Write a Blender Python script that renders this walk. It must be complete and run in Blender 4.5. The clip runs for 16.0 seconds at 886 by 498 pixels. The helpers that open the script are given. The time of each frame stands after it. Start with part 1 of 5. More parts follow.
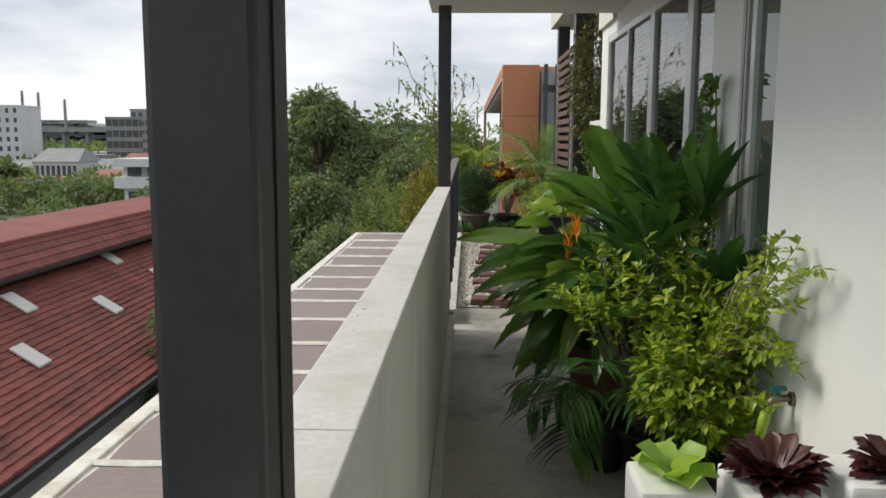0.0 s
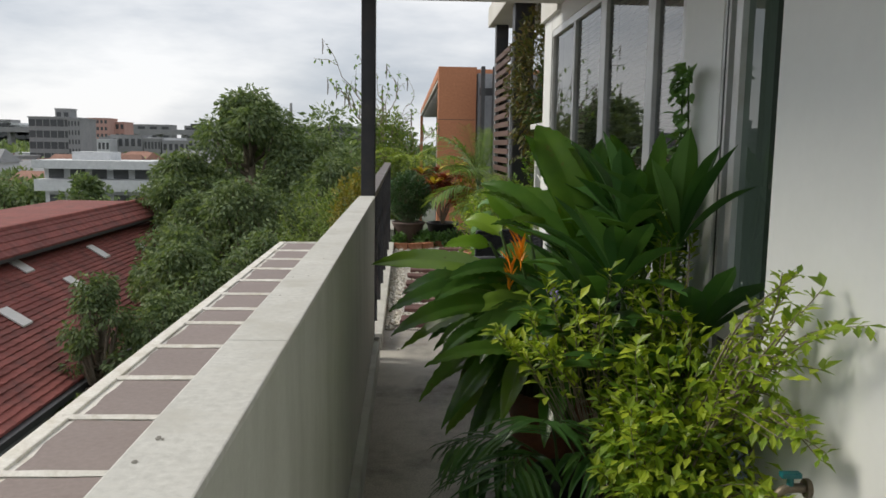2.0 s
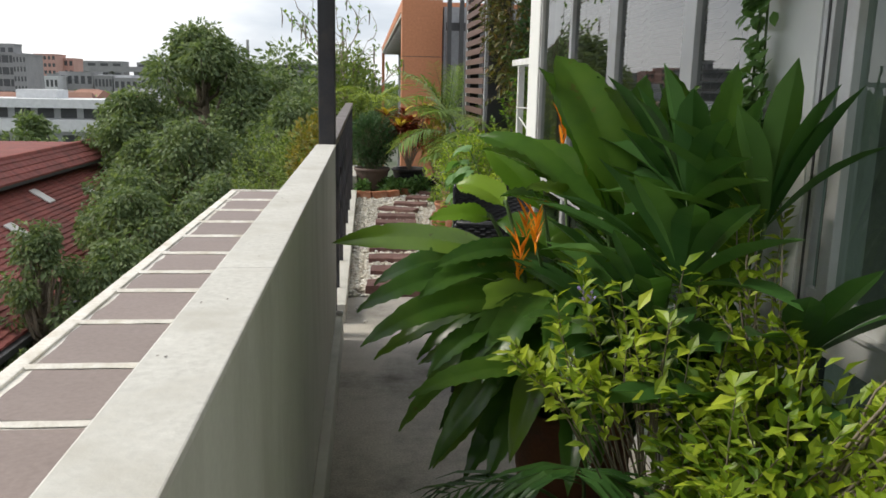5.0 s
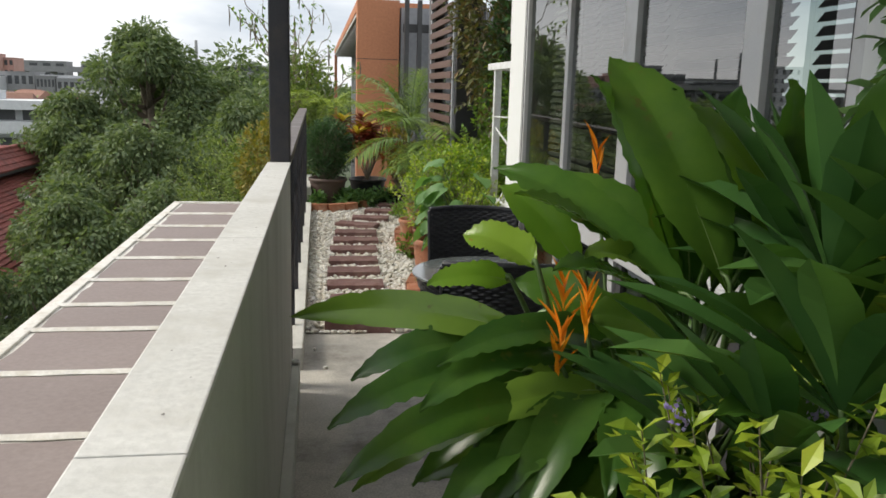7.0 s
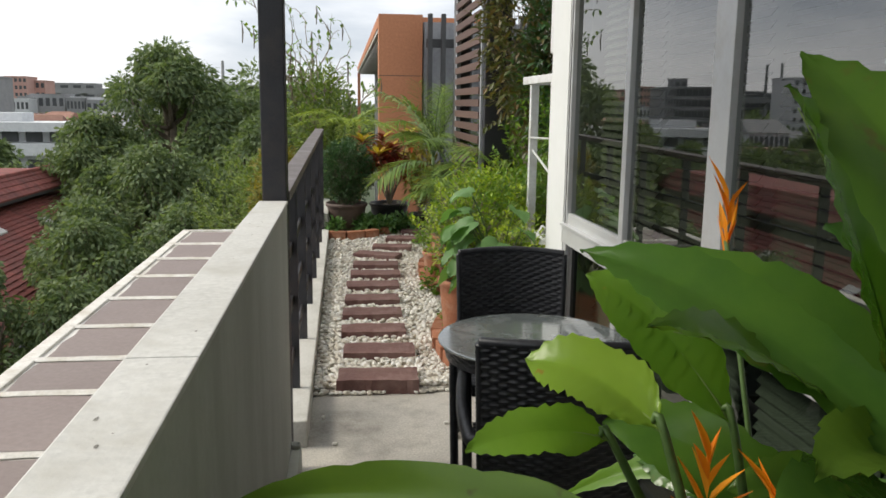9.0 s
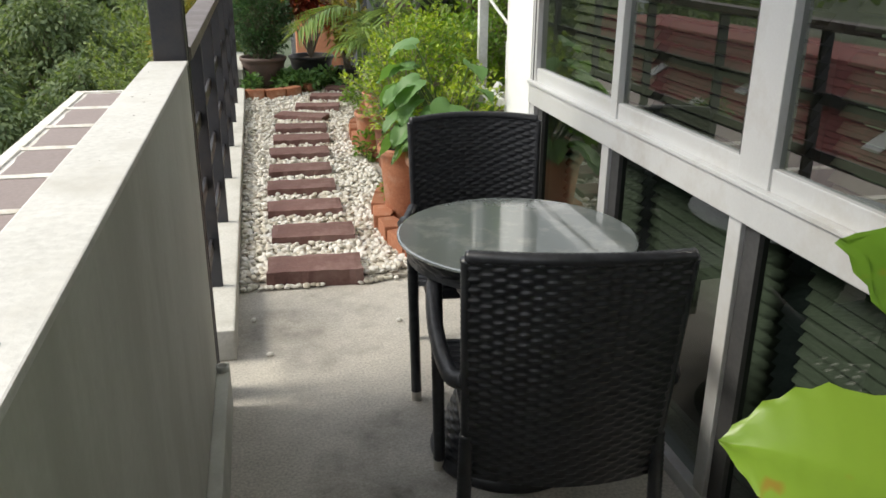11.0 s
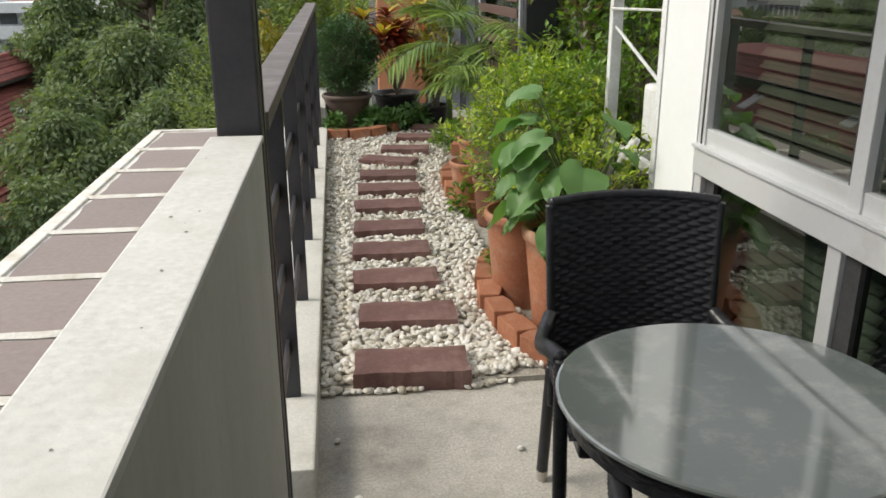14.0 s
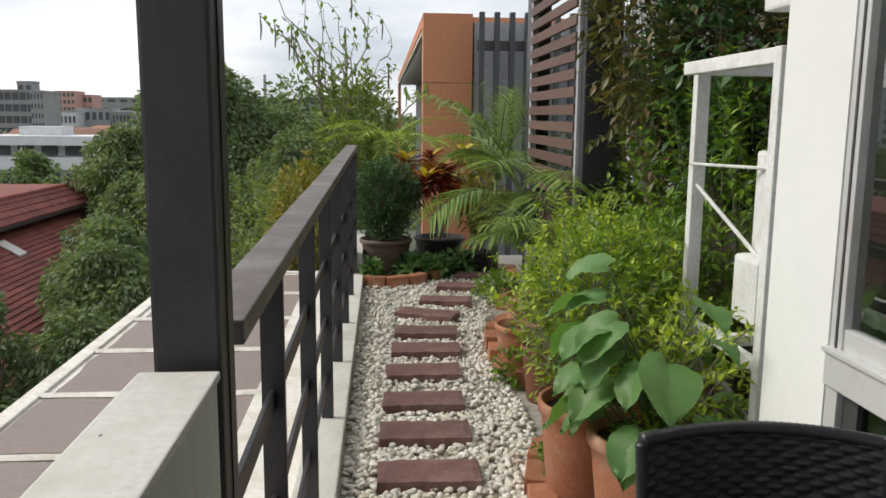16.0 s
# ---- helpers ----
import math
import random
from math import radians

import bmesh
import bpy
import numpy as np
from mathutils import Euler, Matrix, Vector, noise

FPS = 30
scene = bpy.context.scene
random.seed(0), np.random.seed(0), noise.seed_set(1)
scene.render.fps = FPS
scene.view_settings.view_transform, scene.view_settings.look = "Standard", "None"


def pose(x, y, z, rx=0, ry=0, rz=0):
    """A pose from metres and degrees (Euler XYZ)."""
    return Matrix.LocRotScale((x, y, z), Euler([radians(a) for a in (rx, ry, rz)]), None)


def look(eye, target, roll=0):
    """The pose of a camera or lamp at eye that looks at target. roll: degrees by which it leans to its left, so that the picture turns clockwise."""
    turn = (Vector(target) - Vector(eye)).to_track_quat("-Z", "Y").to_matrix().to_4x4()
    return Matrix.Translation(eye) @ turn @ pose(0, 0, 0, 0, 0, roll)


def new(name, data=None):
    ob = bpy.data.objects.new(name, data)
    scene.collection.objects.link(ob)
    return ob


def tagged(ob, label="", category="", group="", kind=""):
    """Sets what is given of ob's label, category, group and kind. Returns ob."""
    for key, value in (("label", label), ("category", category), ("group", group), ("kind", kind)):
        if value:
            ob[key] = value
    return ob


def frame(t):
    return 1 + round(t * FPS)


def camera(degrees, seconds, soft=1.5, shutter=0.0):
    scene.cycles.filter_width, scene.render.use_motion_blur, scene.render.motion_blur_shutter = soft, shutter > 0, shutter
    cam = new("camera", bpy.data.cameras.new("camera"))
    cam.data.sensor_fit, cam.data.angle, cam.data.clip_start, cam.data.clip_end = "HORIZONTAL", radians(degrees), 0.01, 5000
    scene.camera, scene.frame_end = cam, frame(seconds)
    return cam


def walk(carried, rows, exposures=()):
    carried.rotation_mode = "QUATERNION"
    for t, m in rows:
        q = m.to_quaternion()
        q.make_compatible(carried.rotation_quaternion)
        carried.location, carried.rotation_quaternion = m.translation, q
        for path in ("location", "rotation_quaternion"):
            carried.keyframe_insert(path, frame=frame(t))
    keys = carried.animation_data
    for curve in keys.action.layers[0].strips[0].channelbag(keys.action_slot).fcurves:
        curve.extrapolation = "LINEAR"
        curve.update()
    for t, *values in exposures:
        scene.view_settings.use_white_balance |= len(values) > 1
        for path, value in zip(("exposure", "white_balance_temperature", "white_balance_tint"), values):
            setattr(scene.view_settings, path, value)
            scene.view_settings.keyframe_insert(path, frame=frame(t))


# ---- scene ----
cam = camera(57.4, 16.0, soft=1.6)
PATH = [
    (0, (-0.009, 0.464, 1.502), (-0.07, 2.445, 1.235), 0.3),
    (0.5, (0.048, 0.606, 1.491), (0.08, 2.584, 1.195), -0.1),
    (1, (0.089, 0.813, 1.518), (0.115, 2.797, 1.267), -0.2),
    (1.5, (0.088, 0.994, 1.506), (0.107, 2.978, 1.252), 0.4),
    (2, (0.061, 1.208, 1.494), (0.154, 3.19, 1.239), 0.9),
    (2.5, (0.065, 1.342, 1.478), (0.215, 3.306, 1.128), 0.5),
    (3, (0.062, 1.505, 1.452), (0.205, 3.441, 0.971), 1.0),
    (3.5, (0.063, 1.599, 1.468), (0.174, 3.537, 0.987), 1.1),
    (4, (0.042, 1.759, 1.477), (0.187, 3.708, 1.052), 1.3),
    (6.5, (0.014, 2.531, 1.505), (0.257, 4.477, 1.114), 0.7),
    (7, (-0.016, 2.778, 1.506), (0.288, 4.717, 1.118), 1.6),
    (7.5, (0.028, 3.008, 1.502), (0.301, 4.958, 1.15), 1.3),
    (8, (0.068, 3.164, 1.529), (0.322, 5.121, 1.202), 1.1),
    (10.3, (0.069, 4.036, 1.481), (0.312, 5.941, 0.922), 0.7),
    (10.5, (0.076, 4.092, 1.475), (0.363, 5.973, 0.859), 0.5),
    (11, (0.054, 4.19, 1.459), (0.467, 6.018, 0.76), 0.5),
    (11.5, (0.024, 4.254, 1.448), (0.493, 6.054, 0.712), 1.0),
    (12, (0.044, 4.336, 1.42), (0.583, 6.104, 0.656), 1.8),
    (12.5, (0.083, 4.503, 1.43), (0.568, 6.292, 0.678), 0.9),
    (13, (0.093, 4.627, 1.447), (0.464, 6.455, 0.725), -0.0),
    (13.5, (0.055, 4.832, 1.448), (0.352, 6.688, 0.766), 0.4),
    (14, (0.012, 4.971, 1.456), (0.253, 6.851, 0.818), -0.2),
    (14.5, (0.021, 5.12, 1.483), (0.189, 7.067, 1.055), -0.3),
    (15, (0.067, 5.285, 1.498), (0.216, 7.251, 1.161), -0.2),
    (15.5, (0.096, 5.403, 1.502), (0.213, 7.374, 1.18), 1.1),
    (16, (0.075, 5.597, 1.487), (0.222, 7.565, 1.164), 0.5),
]
EXPOSURES = [(0, 0.15), (1.5, 0.0), (2.5, -0.02), (3.5, 0.45), (4.2, 0.42), (6.5, 0.38), (8, 0.36), (10.5, 0.3), (11, 0.72), (11.5, 0.95), (12.5, 1.05), (13.5, 0.68), (14.2, 0.42), (15, 0.24), (16, 0.24)]
walk(cam, [(t, look(eye, target, roll)) for t, eye, target, roll in PATH], EXPOSURES)

# ---- world and sun: a bright, thinly clouded sky ----
world = bpy.data.worlds.new("world")
scene.world = world
world.use_nodes = True
wn, wl = world.node_tree.nodes, world.node_tree.links
wn.clear()
sky = wn.new("ShaderNodeTexSky")
sky.sky_type = "NISHITA"
sky.sun_disc = False
sky.sun_elevation, sky.sun_rotation = radians(42), radians(277)
tc = wn.new("ShaderNodeTexCoord")
stretch = wn.new("ShaderNodeMapping")
stretch.inputs["Scale"].default_value = (1.0, 1.0, 3.4)
clouds = wn.new("ShaderNodeTexNoise")
clouds.inputs["Scale"].default_value, clouds.inputs["Detail"].default_value, clouds.inputs["Roughness"].default_value = 2.6, 6.0, 0.55
ramp = wn.new("ShaderNodeValToRGB")
ramp.color_ramp.elements[0].position, ramp.color_ramp.elements[0].color = 0.36, (0.50, 0.54, 0.60, 1)
ramp.color_ramp.elements[1].position, ramp.color_ramp.elements[1].color = 0.62, (0.92, 0.92, 0.93, 1)
veil = wn.new("ShaderNodeBackground")
veil.inputs["Strength"].default_value = 1.14
blue = wn.new("ShaderNodeBackground")
blue.inputs["Strength"].default_value = 0.1
mixw = wn.new("ShaderNodeMixShader")
mixw.inputs[0].default_value = 0.88
wout = wn.new("ShaderNodeOutputWorld")
wl.new(tc.outputs["Generated"], stretch.inputs["Vector"])
wl.new(stretch.outputs["Vector"], clouds.inputs["Vector"])
wl.new(clouds.outputs["Fac"], ramp.inputs["Fac"])
wl.new(ramp.outputs["Color"], veil.inputs["Color"])
wl.new(sky.outputs["Color"], blue.inputs["Color"])
wl.new(blue.outputs[0], mixw.inputs[1])
wl.new(veil.outputs[0], mixw.inputs[2])
wl.new(mixw.outputs[0], wout.inputs["Surface"])
sun_data = bpy.data.lights.new("sun", "SUN")
sun_data.energy, sun_data.angle, sun_data.color = 2.4, radians(22), (1.0, 0.93, 0.80)
sun = new("sun", sun_data)
sun.matrix_world = look((-30, 13, 27), (0, 9, 0))

# ---- materials ----


def nodes_of(name):
    m = bpy.data.materials.new(name)
    m.use_nodes = True
    return m, m.node_tree.nodes, m.node_tree.links, m.node_tree.nodes["Principled BSDF"]


def noise_node(n, l, scale, detail=5.0, rough=0.6, stretch=None):
    t = n.new("ShaderNodeTexNoise")
    t.inputs["Scale"].default_value, t.inputs["Detail"].default_value, t.inputs["Roughness"].default_value = scale, detail, rough
    c = n.new("ShaderNodeTexCoord")
    if stretch:
        mp = n.new("ShaderNodeMapping")
        mp.inputs["Scale"].default_value = stretch
        l.new(c.outputs["Object"], mp.inputs["Vector"])
        l.new(mp.outputs["Vector"], t.inputs["Vector"])
    else:
        l.new(c.outputs["Object"], t.inputs["Vector"])
    return t.outputs["Fac"]


def ramp_node(n, l, fac, stops):
    r = n.new("ShaderNodeValToRGB")
    e = r.color_ramp.elements
    while len(e) < len(stops):
        e.new(0.5)
    for i, (p, c) in enumerate(stops):
        e[i].position, e[i].color = p, (*c, 1)
    l.new(fac, r.inputs["Fac"])
    return r.outputs["Color"]


def mix_node(n, l, fac, a, b, mode="MIX"):
    m = n.new("ShaderNodeMix")
    m.data_type, m.blend_type = "RGBA", mode
    for sock, v in ((m.inputs[0], fac), (m.inputs[6], a), (m.inputs[7], b)):
        if isinstance(v, bpy.types.NodeSocket):
            l.new(v, sock)
        elif isinstance(v, tuple):
            sock.default_value = (*v, 1)
        else:
            sock.default_value = v
    return m.outputs[2]


def bump_node(n, l, b, height, strength, distance):
    k = n.new("ShaderNodeBump")
    k.inputs["Strength"].default_value, k.inputs["Distance"].default_value = strength, distance
    l.new(height, k.inputs["Height"])
    l.new(k.outputs["Normal"], b.inputs["Normal"])


def surface(name, dark, light, rough=0.7, metal=0.0, scale=6.0, fine=60.0, bump=0.25, depth=0.004, stain=None, stain_scale=1.3, stretch=None, vary=0.0, spec=0.5, grit=0.35):
    """Two scales of variation, an optional stain with its own shape, and fine relief."""
    m, n, l, b = nodes_of(name)
    col = ramp_node(n, l, noise_node(n, l, scale, stretch=stretch), [(0.3, dark), (0.7, light)])
    grain = noise_node(n, l, fine, 4.0)
    col = mix_node(n, l, grit, col, ramp_node(n, l, grain, [(0.3, tuple(c * 0.6 for c in dark)), (0.7, light)]))
    if stain:
        f = ramp_node(n, l, noise_node(n, l, stain_scale, 8.0, 0.7, stretch), [(0.48, (0, 0, 0)), (0.68, (1, 1, 1))])
        col = mix_node(n, l, f, col, stain)
    if vary:
        info = n.new("ShaderNodeObjectInfo")
        shade = ramp_node(n, l, info.outputs["Random"], [(0, (1 - vary,) * 3), (1, (1 + vary * 0.3,) * 3)])
        col = mix_node(n, l, 1.0, col, shade, "MULTIPLY")
    l.new(col, b.inputs["Base Color"])
    b.inputs["Roughness"].default_value, b.inputs["Metallic"].default_value = rough, metal
    b.inputs["Specular IOR Level"].default_value = spec
    if bump:
        bump_node(n, l, b, grain, bump, depth)
    return m


def leaf_material(name, deep, mid, bright, rough=0.42, through_light=0.3, by_object=False, vein=0.0, spots=None):
    m, n, l, b = nodes_of(name)
    if by_object:
        rnd = n.new("ShaderNodeObjectInfo").outputs["Random"]
    else:
        rnd = n.new("ShaderNodeNewGeometry").outputs["Random Per Island"]
    col = ramp_node(n, l, rnd, [(0.0, deep), (0.55, mid), (1.0, bright)])
    mott = noise_node(n, l, 9.0)
    col = mix_node(n, l, 0.25, col, ramp_node(n, l, mott, [(0.3, deep), (0.7, bright)]))
    if spots:
        f = ramp_node(n, l, noise_node(n, l, 14.0, 3.0), [(0.66, (0, 0, 0)), (0.72, (1, 1, 1))])
        col = mix_node(n, l, f, col, spots)
    l.new(col, b.inputs["Base Color"])
    b.inputs["Roughness"].default_value = rough
    tr = n.new("ShaderNodeBsdfTranslucent")
    l.new(mix_node(n, l, 1.0, col, (1.25, 1.3, 0.6), "MULTIPLY"), tr.inputs["Color"])
    mx = n.new("ShaderNodeMixShader")
    mx.inputs[0].default_value = through_light
    l.new(b.outputs[0], mx.inputs[1])
    l.new(tr.outputs[0], mx.inputs[2])
    l.new(mx.outputs[0], n["Material Output"].inputs["Surface"])
    if vein:
        uv = n.new("ShaderNodeTexCoord")
        wv = n.new("ShaderNodeTexWave")
        wv.inputs["Scale"].default_value, wv.inputs["Distortion"].default_value = vein, 1.0
        l.new(uv.outputs["UV"], wv.inputs["Vector"])
        bump_node(n, l, b, wv.outputs["Fac"], 0.35, 0.003)
    return m


def pane_material(name, tint, ior=1.5, rough=0.0):
    m, n, l, b = nodes_of(name)
    n.remove(b)
    tr, gl, mx, fr = n.new("ShaderNodeBsdfTransparent"), n.new("ShaderNodeBsdfGlossy"), n.new("ShaderNodeMixShader"), n.new("ShaderNodeFresnel")
    tr.inputs["Color"].default_value = (*tint, 1)
    gl.inputs["Roughness"].default_value = rough
    fr.inputs["IOR"].default_value = ior
    l.new(fr.outputs[0], mx.inputs[0])
    l.new(tr.outputs[0], mx.inputs[1])
    l.new(gl.outputs[0], mx.inputs[2])
    l.new(mx.outputs[0], n["Material Output"].inputs["Surface"])
    return m


def wicker_material(name):
    m, n, l, b = nodes_of(name)
    g = noise_node(n, l, 40.0)
    col = ramp_node(n, l, g, [(0.3, (0.012, 0.013, 0.016)), (0.75, (0.034, 0.036, 0.042))])
    l.new(col, b.inputs["Base Color"])
    b.inputs["Roughness"].default_value = 0.34
    bump_node(n, l, b, noise_node(n, l, 260.0, 2.0), 0.2, 0.001)
    return m


M_CONC = surface("floor_concrete", (0.38, 0.365, 0.33), (0.76, 0.715, 0.64), 0.85, scale=2.6, fine=110, bump=0.6, depth=0.004, stain=(0.17, 0.16, 0.14), stain_scale=1.3, grit=0.5)
M_WALL = surface("white_paint", (0.70, 0.72, 0.71), (0.77, 0.785, 0.775), 0.6, scale=1.2, fine=25, bump=0.04, depth=0.001, grit=0.05)
M_PARA = surface("parapet_paint", (0.52, 0.53, 0.48), (0.60, 0.61, 0.56), 0.75, scale=1.6, fine=70, bump=0.18, depth=0.002, stain=(0.45, 0.46, 0.41), stain_scale=1.2, stretch=(3, 3, 0.9), grit=0.15)
M_CAP = surface("parapet_cap", (0.60, 0.60, 0.575), (0.74, 0.74, 0.715), 0.8, scale=3.0, fine=80, bump=0.3, depth=0.003, stain=(0.52, 0.51, 0.47), stain_scale=5.0)
M_CAPSTAIN = surface("cap_chip", (0.20, 0.19, 0.17), (0.34, 0.33, 0.30), 0.9, fine=120)
M_KERB = surface("kerb_concrete", (0.50, 0.49, 0.45), (0.66, 0.65, 0.60), 0.85, scale=3.0, fine=80, bump=0.3, depth=0.003, stain=(0.38, 0.37, 0.33), stain_scale=3.0)
M_STEEL = surface("dark_steel", (0.018, 0.019, 0.024), (0.036, 0.037, 0.045), 0.45, scale=4, fine=120, bump=0.08, depth=0.001, stain=(0.055, 0.045, 0.042), stain_scale=3.5)
M_RAIL = surface("rail_top", (0.085, 0.066, 0.062), (0.145, 0.115, 0.105), 0.55, scale=3, fine=90, bump=0.12, depth=0.001, stain=(0.20, 0.185, 0.175), stain_scale=6)
M_SOFFIT = surface("soffit_paint", (0.60, 0.59, 0.55), (0.72, 0.71, 0.67), 0.8, scale=1.5, fine=60, bump=0.1, grit=0.12)
M_ALU = surface("aluminium", (0.56, 0.57, 0.575), (0.65, 0.66, 0.665), 0.4, metal=0.25, scale=2.0, fine=150, bump=0.05, depth=0.0005, stain=(0.50, 0.49, 0.47), stain_scale=4, grit=0.1)
M_GASKET = surface("dark_gasket", (0.035, 0.036, 0.038), (0.07, 0.07, 0.072), 0.5, fine=90, bump=0.1)
M_GLASS = pane_material("window_glass", (0.40, 0.48, 0.44), 3.0)
M_GLASSLOW = pane_material("fixed_glass", (0.26, 0.35, 0.30), 1.8)
M_BLIND = surface("blind_slat", (0.11, 0.115, 0.09), (0.17, 0.175, 0.14), 0.6, scale=3, fine=40, bump=0.05)
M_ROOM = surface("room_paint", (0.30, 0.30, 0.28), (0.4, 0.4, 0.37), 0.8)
M_GRAVELBED = surface("gravel_bed", (0.30, 0.27, 0.22), (0.55, 0.52, 0.46), 0.9, scale=30, fine=120, bump=0.6, depth=0.01)
M_SLAB = surface("red_sandstone", (0.15, 0.075, 0.065), (0.235, 0.125, 0.108), 0.8, scale=5, fine=70, bump=0.5, depth=0.006, stain=(0.27, 0.17, 0.15), stain_scale=7, vary=0.18)
M_TERRA = surface("terracotta", (0.34, 0.125, 0.06), (0.50, 0.215, 0.115), 0.8, scale=5, fine=80, bump=0.25, depth=0.003, stain=(0.52, 0.33, 0.23), stain_scale=3.2, vary=0.15)
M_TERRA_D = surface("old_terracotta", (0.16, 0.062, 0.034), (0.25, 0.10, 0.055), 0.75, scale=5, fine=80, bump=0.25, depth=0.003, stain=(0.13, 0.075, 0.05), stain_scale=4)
M_BROWNPOT = surface("brown_pot", (0.085, 0.055, 0.045), (0.13, 0.09, 0.075), 0.6, fine=80)
M_BLACKPOT = surface("black_plastic", (0.010, 0.010, 0.011), (0.022, 0.022, 0.023), 0.45, fine=120, bump=0.1)
M_SOIL = surface("soil", (0.03, 0.022, 0.016), (0.07, 0.052, 0.038), 0.95, scale=20, fine=150, bump=0.8, depth=0.01)
M_WICKER = wicker_material("black_wicker")
M_FOOT = surface("metal_foot", (0.5, 0.47, 0.42), (0.62, 0.6, 0.55), 0.4, metal=0.6, fine=90)
M_WHITEMETAL = surface("white_metal", (0.66, 0.67, 0.67), (0.80, 0.81, 0.81), 0.5, fine=70, bump=0.1, stain=(0.55, 0.54, 0.50), stain_scale=9)
M_FOAM = surface("white_foam", (0.74, 0.75, 0.75), (0.84, 0.85, 0.85), 0.7, fine=160, bump=0.2, depth=0.002, grit=0.1)
M_ORANGE = surface("orange_render", (0.50, 0.205, 0.10), (0.57, 0.245, 0.125), 0.75, scale=0.8, fine=20, bump=0.1)
M_GREYBLD = surface("grey_render", (0.30, 0.31, 0.33), (0.40, 0.41, 0.43), 0.8, scale=0.6, fine=12, bump=0.1)
M_SLATWOOD = surface("brown_slat", (0.085, 0.045, 0.035), (0.15, 0.085, 0.066), 0.65, scale=3, fine=60, stretch=(1, 0.2, 4), vary=0.2)
M_BARK = surface("bark", (0.11, 0.085, 0.06), (0.24, 0.20, 0.15), 0.9, scale=12, fine=60, bump=0.7, depth=0.01)
M_TWIG = surface("grey_twig", (0.17, 0.14, 0.10), (0.30, 0.26, 0.20), 0.85, fine=60)
M_STEM = surface("green_stem", (0.05, 0.10, 0.025), (0.10, 0.17, 0.045), 0.5, fine=60, bump=0.1)
M_HELI = leaf_material("heliconia_leaf", (0.030, 0.088, 0.018), (0.060, 0.150, 0.024), (0.16, 0.27, 0.035), 0.24, 0.32, by_object=True, vein=16.0, spots=(0.11, 0.14, 0.03))
M_HELIYOUNG = leaf_material("young_heliconia_leaf", (0.12, 0.26, 0.025), (0.17, 0.32, 0.03), (0.25, 0.38, 0.045), 0.32, 0.4, by_object=True, vein=16.0, spots=(0.30, 0.22, 0.03))
M_RIB = surface("pale_midrib", (0.16, 0.26, 0.06), (0.26, 0.36, 0.10), 0.45, fine=60, bump=0.05)
M_FLOWER = leaf_material("orange_flower", (0.80, 0.21, 0.01), (0.90, 0.30, 0.012), (0.95, 0.42, 0.03), 0.4, 0.25)
M_PALMD = leaf_material("dark_palm_leaf", (0.030, 0.090, 0.024), (0.055, 0.145, 0.034), (0.11, 0.22, 0.05), 0.35, 0.2)
M_DURANTA = leaf_material("golden_leaf", (0.10, 0.19, 0.018), (0.25, 0.37, 0.028), (0.52, 0.60, 0.06), 0.42, 0.35)
M_GREENLEAF = leaf_material("green_leaf", (0.065, 0.15, 0.022), (0.14, 0.265, 0.03), (0.27, 0.40, 0.045), 0.42, 0.33)
M_DARKLEAF = leaf_material("dark_leaf", (0.024, 0.070, 0.026), (0.045, 0.115, 0.036), (0.09, 0.18, 0.055), 0.4, 0.22)
M_BIGLEAF = leaf_material("broad_leaf", (0.085, 0.18, 0.06), (0.13, 0.26, 0.085), (0.20, 0.34, 0.11), 0.5, 0.35)
M_ARECA = leaf_material("areca_leaf", (0.085, 0.165, 0.035), (0.17, 0.275, 0.06), (0.34, 0.43, 0.12), 0.42, 0.3)
M_CYCAD = leaf_material("golden_palm_leaf", (0.15, 0.23, 0.02), (0.25, 0.34, 0.03), (0.40, 0.47, 0.06), 0.42, 0.3)
M_CROTON = leaf_material("croton_red_leaf", (0.10, 0.012, 0.012), (0.20, 0.028, 0.018), (0.36, 0.07, 0.02), 0.35, 0.25)
M_CROTONY = leaf_material("croton_yellow_leaf", (0.34, 0.22, 0.02), (0.55, 0.42, 0.04), (0.70, 0.58, 0.09), 0.35, 0.25)
M_RUSTLEAF = leaf_material("rust_leaf", (0.055, 0.075, 0.02), (0.095, 0.125, 0.028), (0.20, 0.12, 0.05), 0.45, 0.25)
M_LETTUCE = leaf_material("lettuce_leaf", (0.26, 0.42, 0.07), (0.36, 0.54, 0.11), (0.50, 0.66, 0.20), 0.45, 0.35)
M_REDLETTUCE = leaf_material("red_lettuce_leaf", (0.045, 0.012, 0.016), (0.075, 0.02, 0.025), (0.12, 0.045, 0.035), 0.4, 0.2)
M_TREELEAF = leaf_material("tree_leaf", (0.062, 0.105, 0.045), (0.125, 0.180, 0.075), (0.24, 0.30, 0.135), 0.6, 0.35)
M_TREELEAF_B = leaf_material("bright_tree_leaf", (0.08, 0.135, 0.028), (0.15, 0.22, 0.045), (0.27, 0.33, 0.07), 0.6, 0.28)
M_YELLOWLEAF = leaf_material("yellowing_leaf", (0.11, 0.12, 0.02), (0.22, 0.20, 0.035), (0.38, 0.30, 0.05), 0.5, 0.3)
M_ROOFRED = surface("red_roof_tile", (0.19, 0.050, 0.042), (0.32, 0.100, 0.082), 0.85, scale=0.7, fine=9, bump=0.4, depth=0.02, stain=(0.14, 0.055, 0.048), stain_scale=1.6, vary=0.22)
M_PATCH = surface("white_sheet_patch", (0.62, 0.60, 0.57), (0.72, 0.70, 0.67), 0.7)
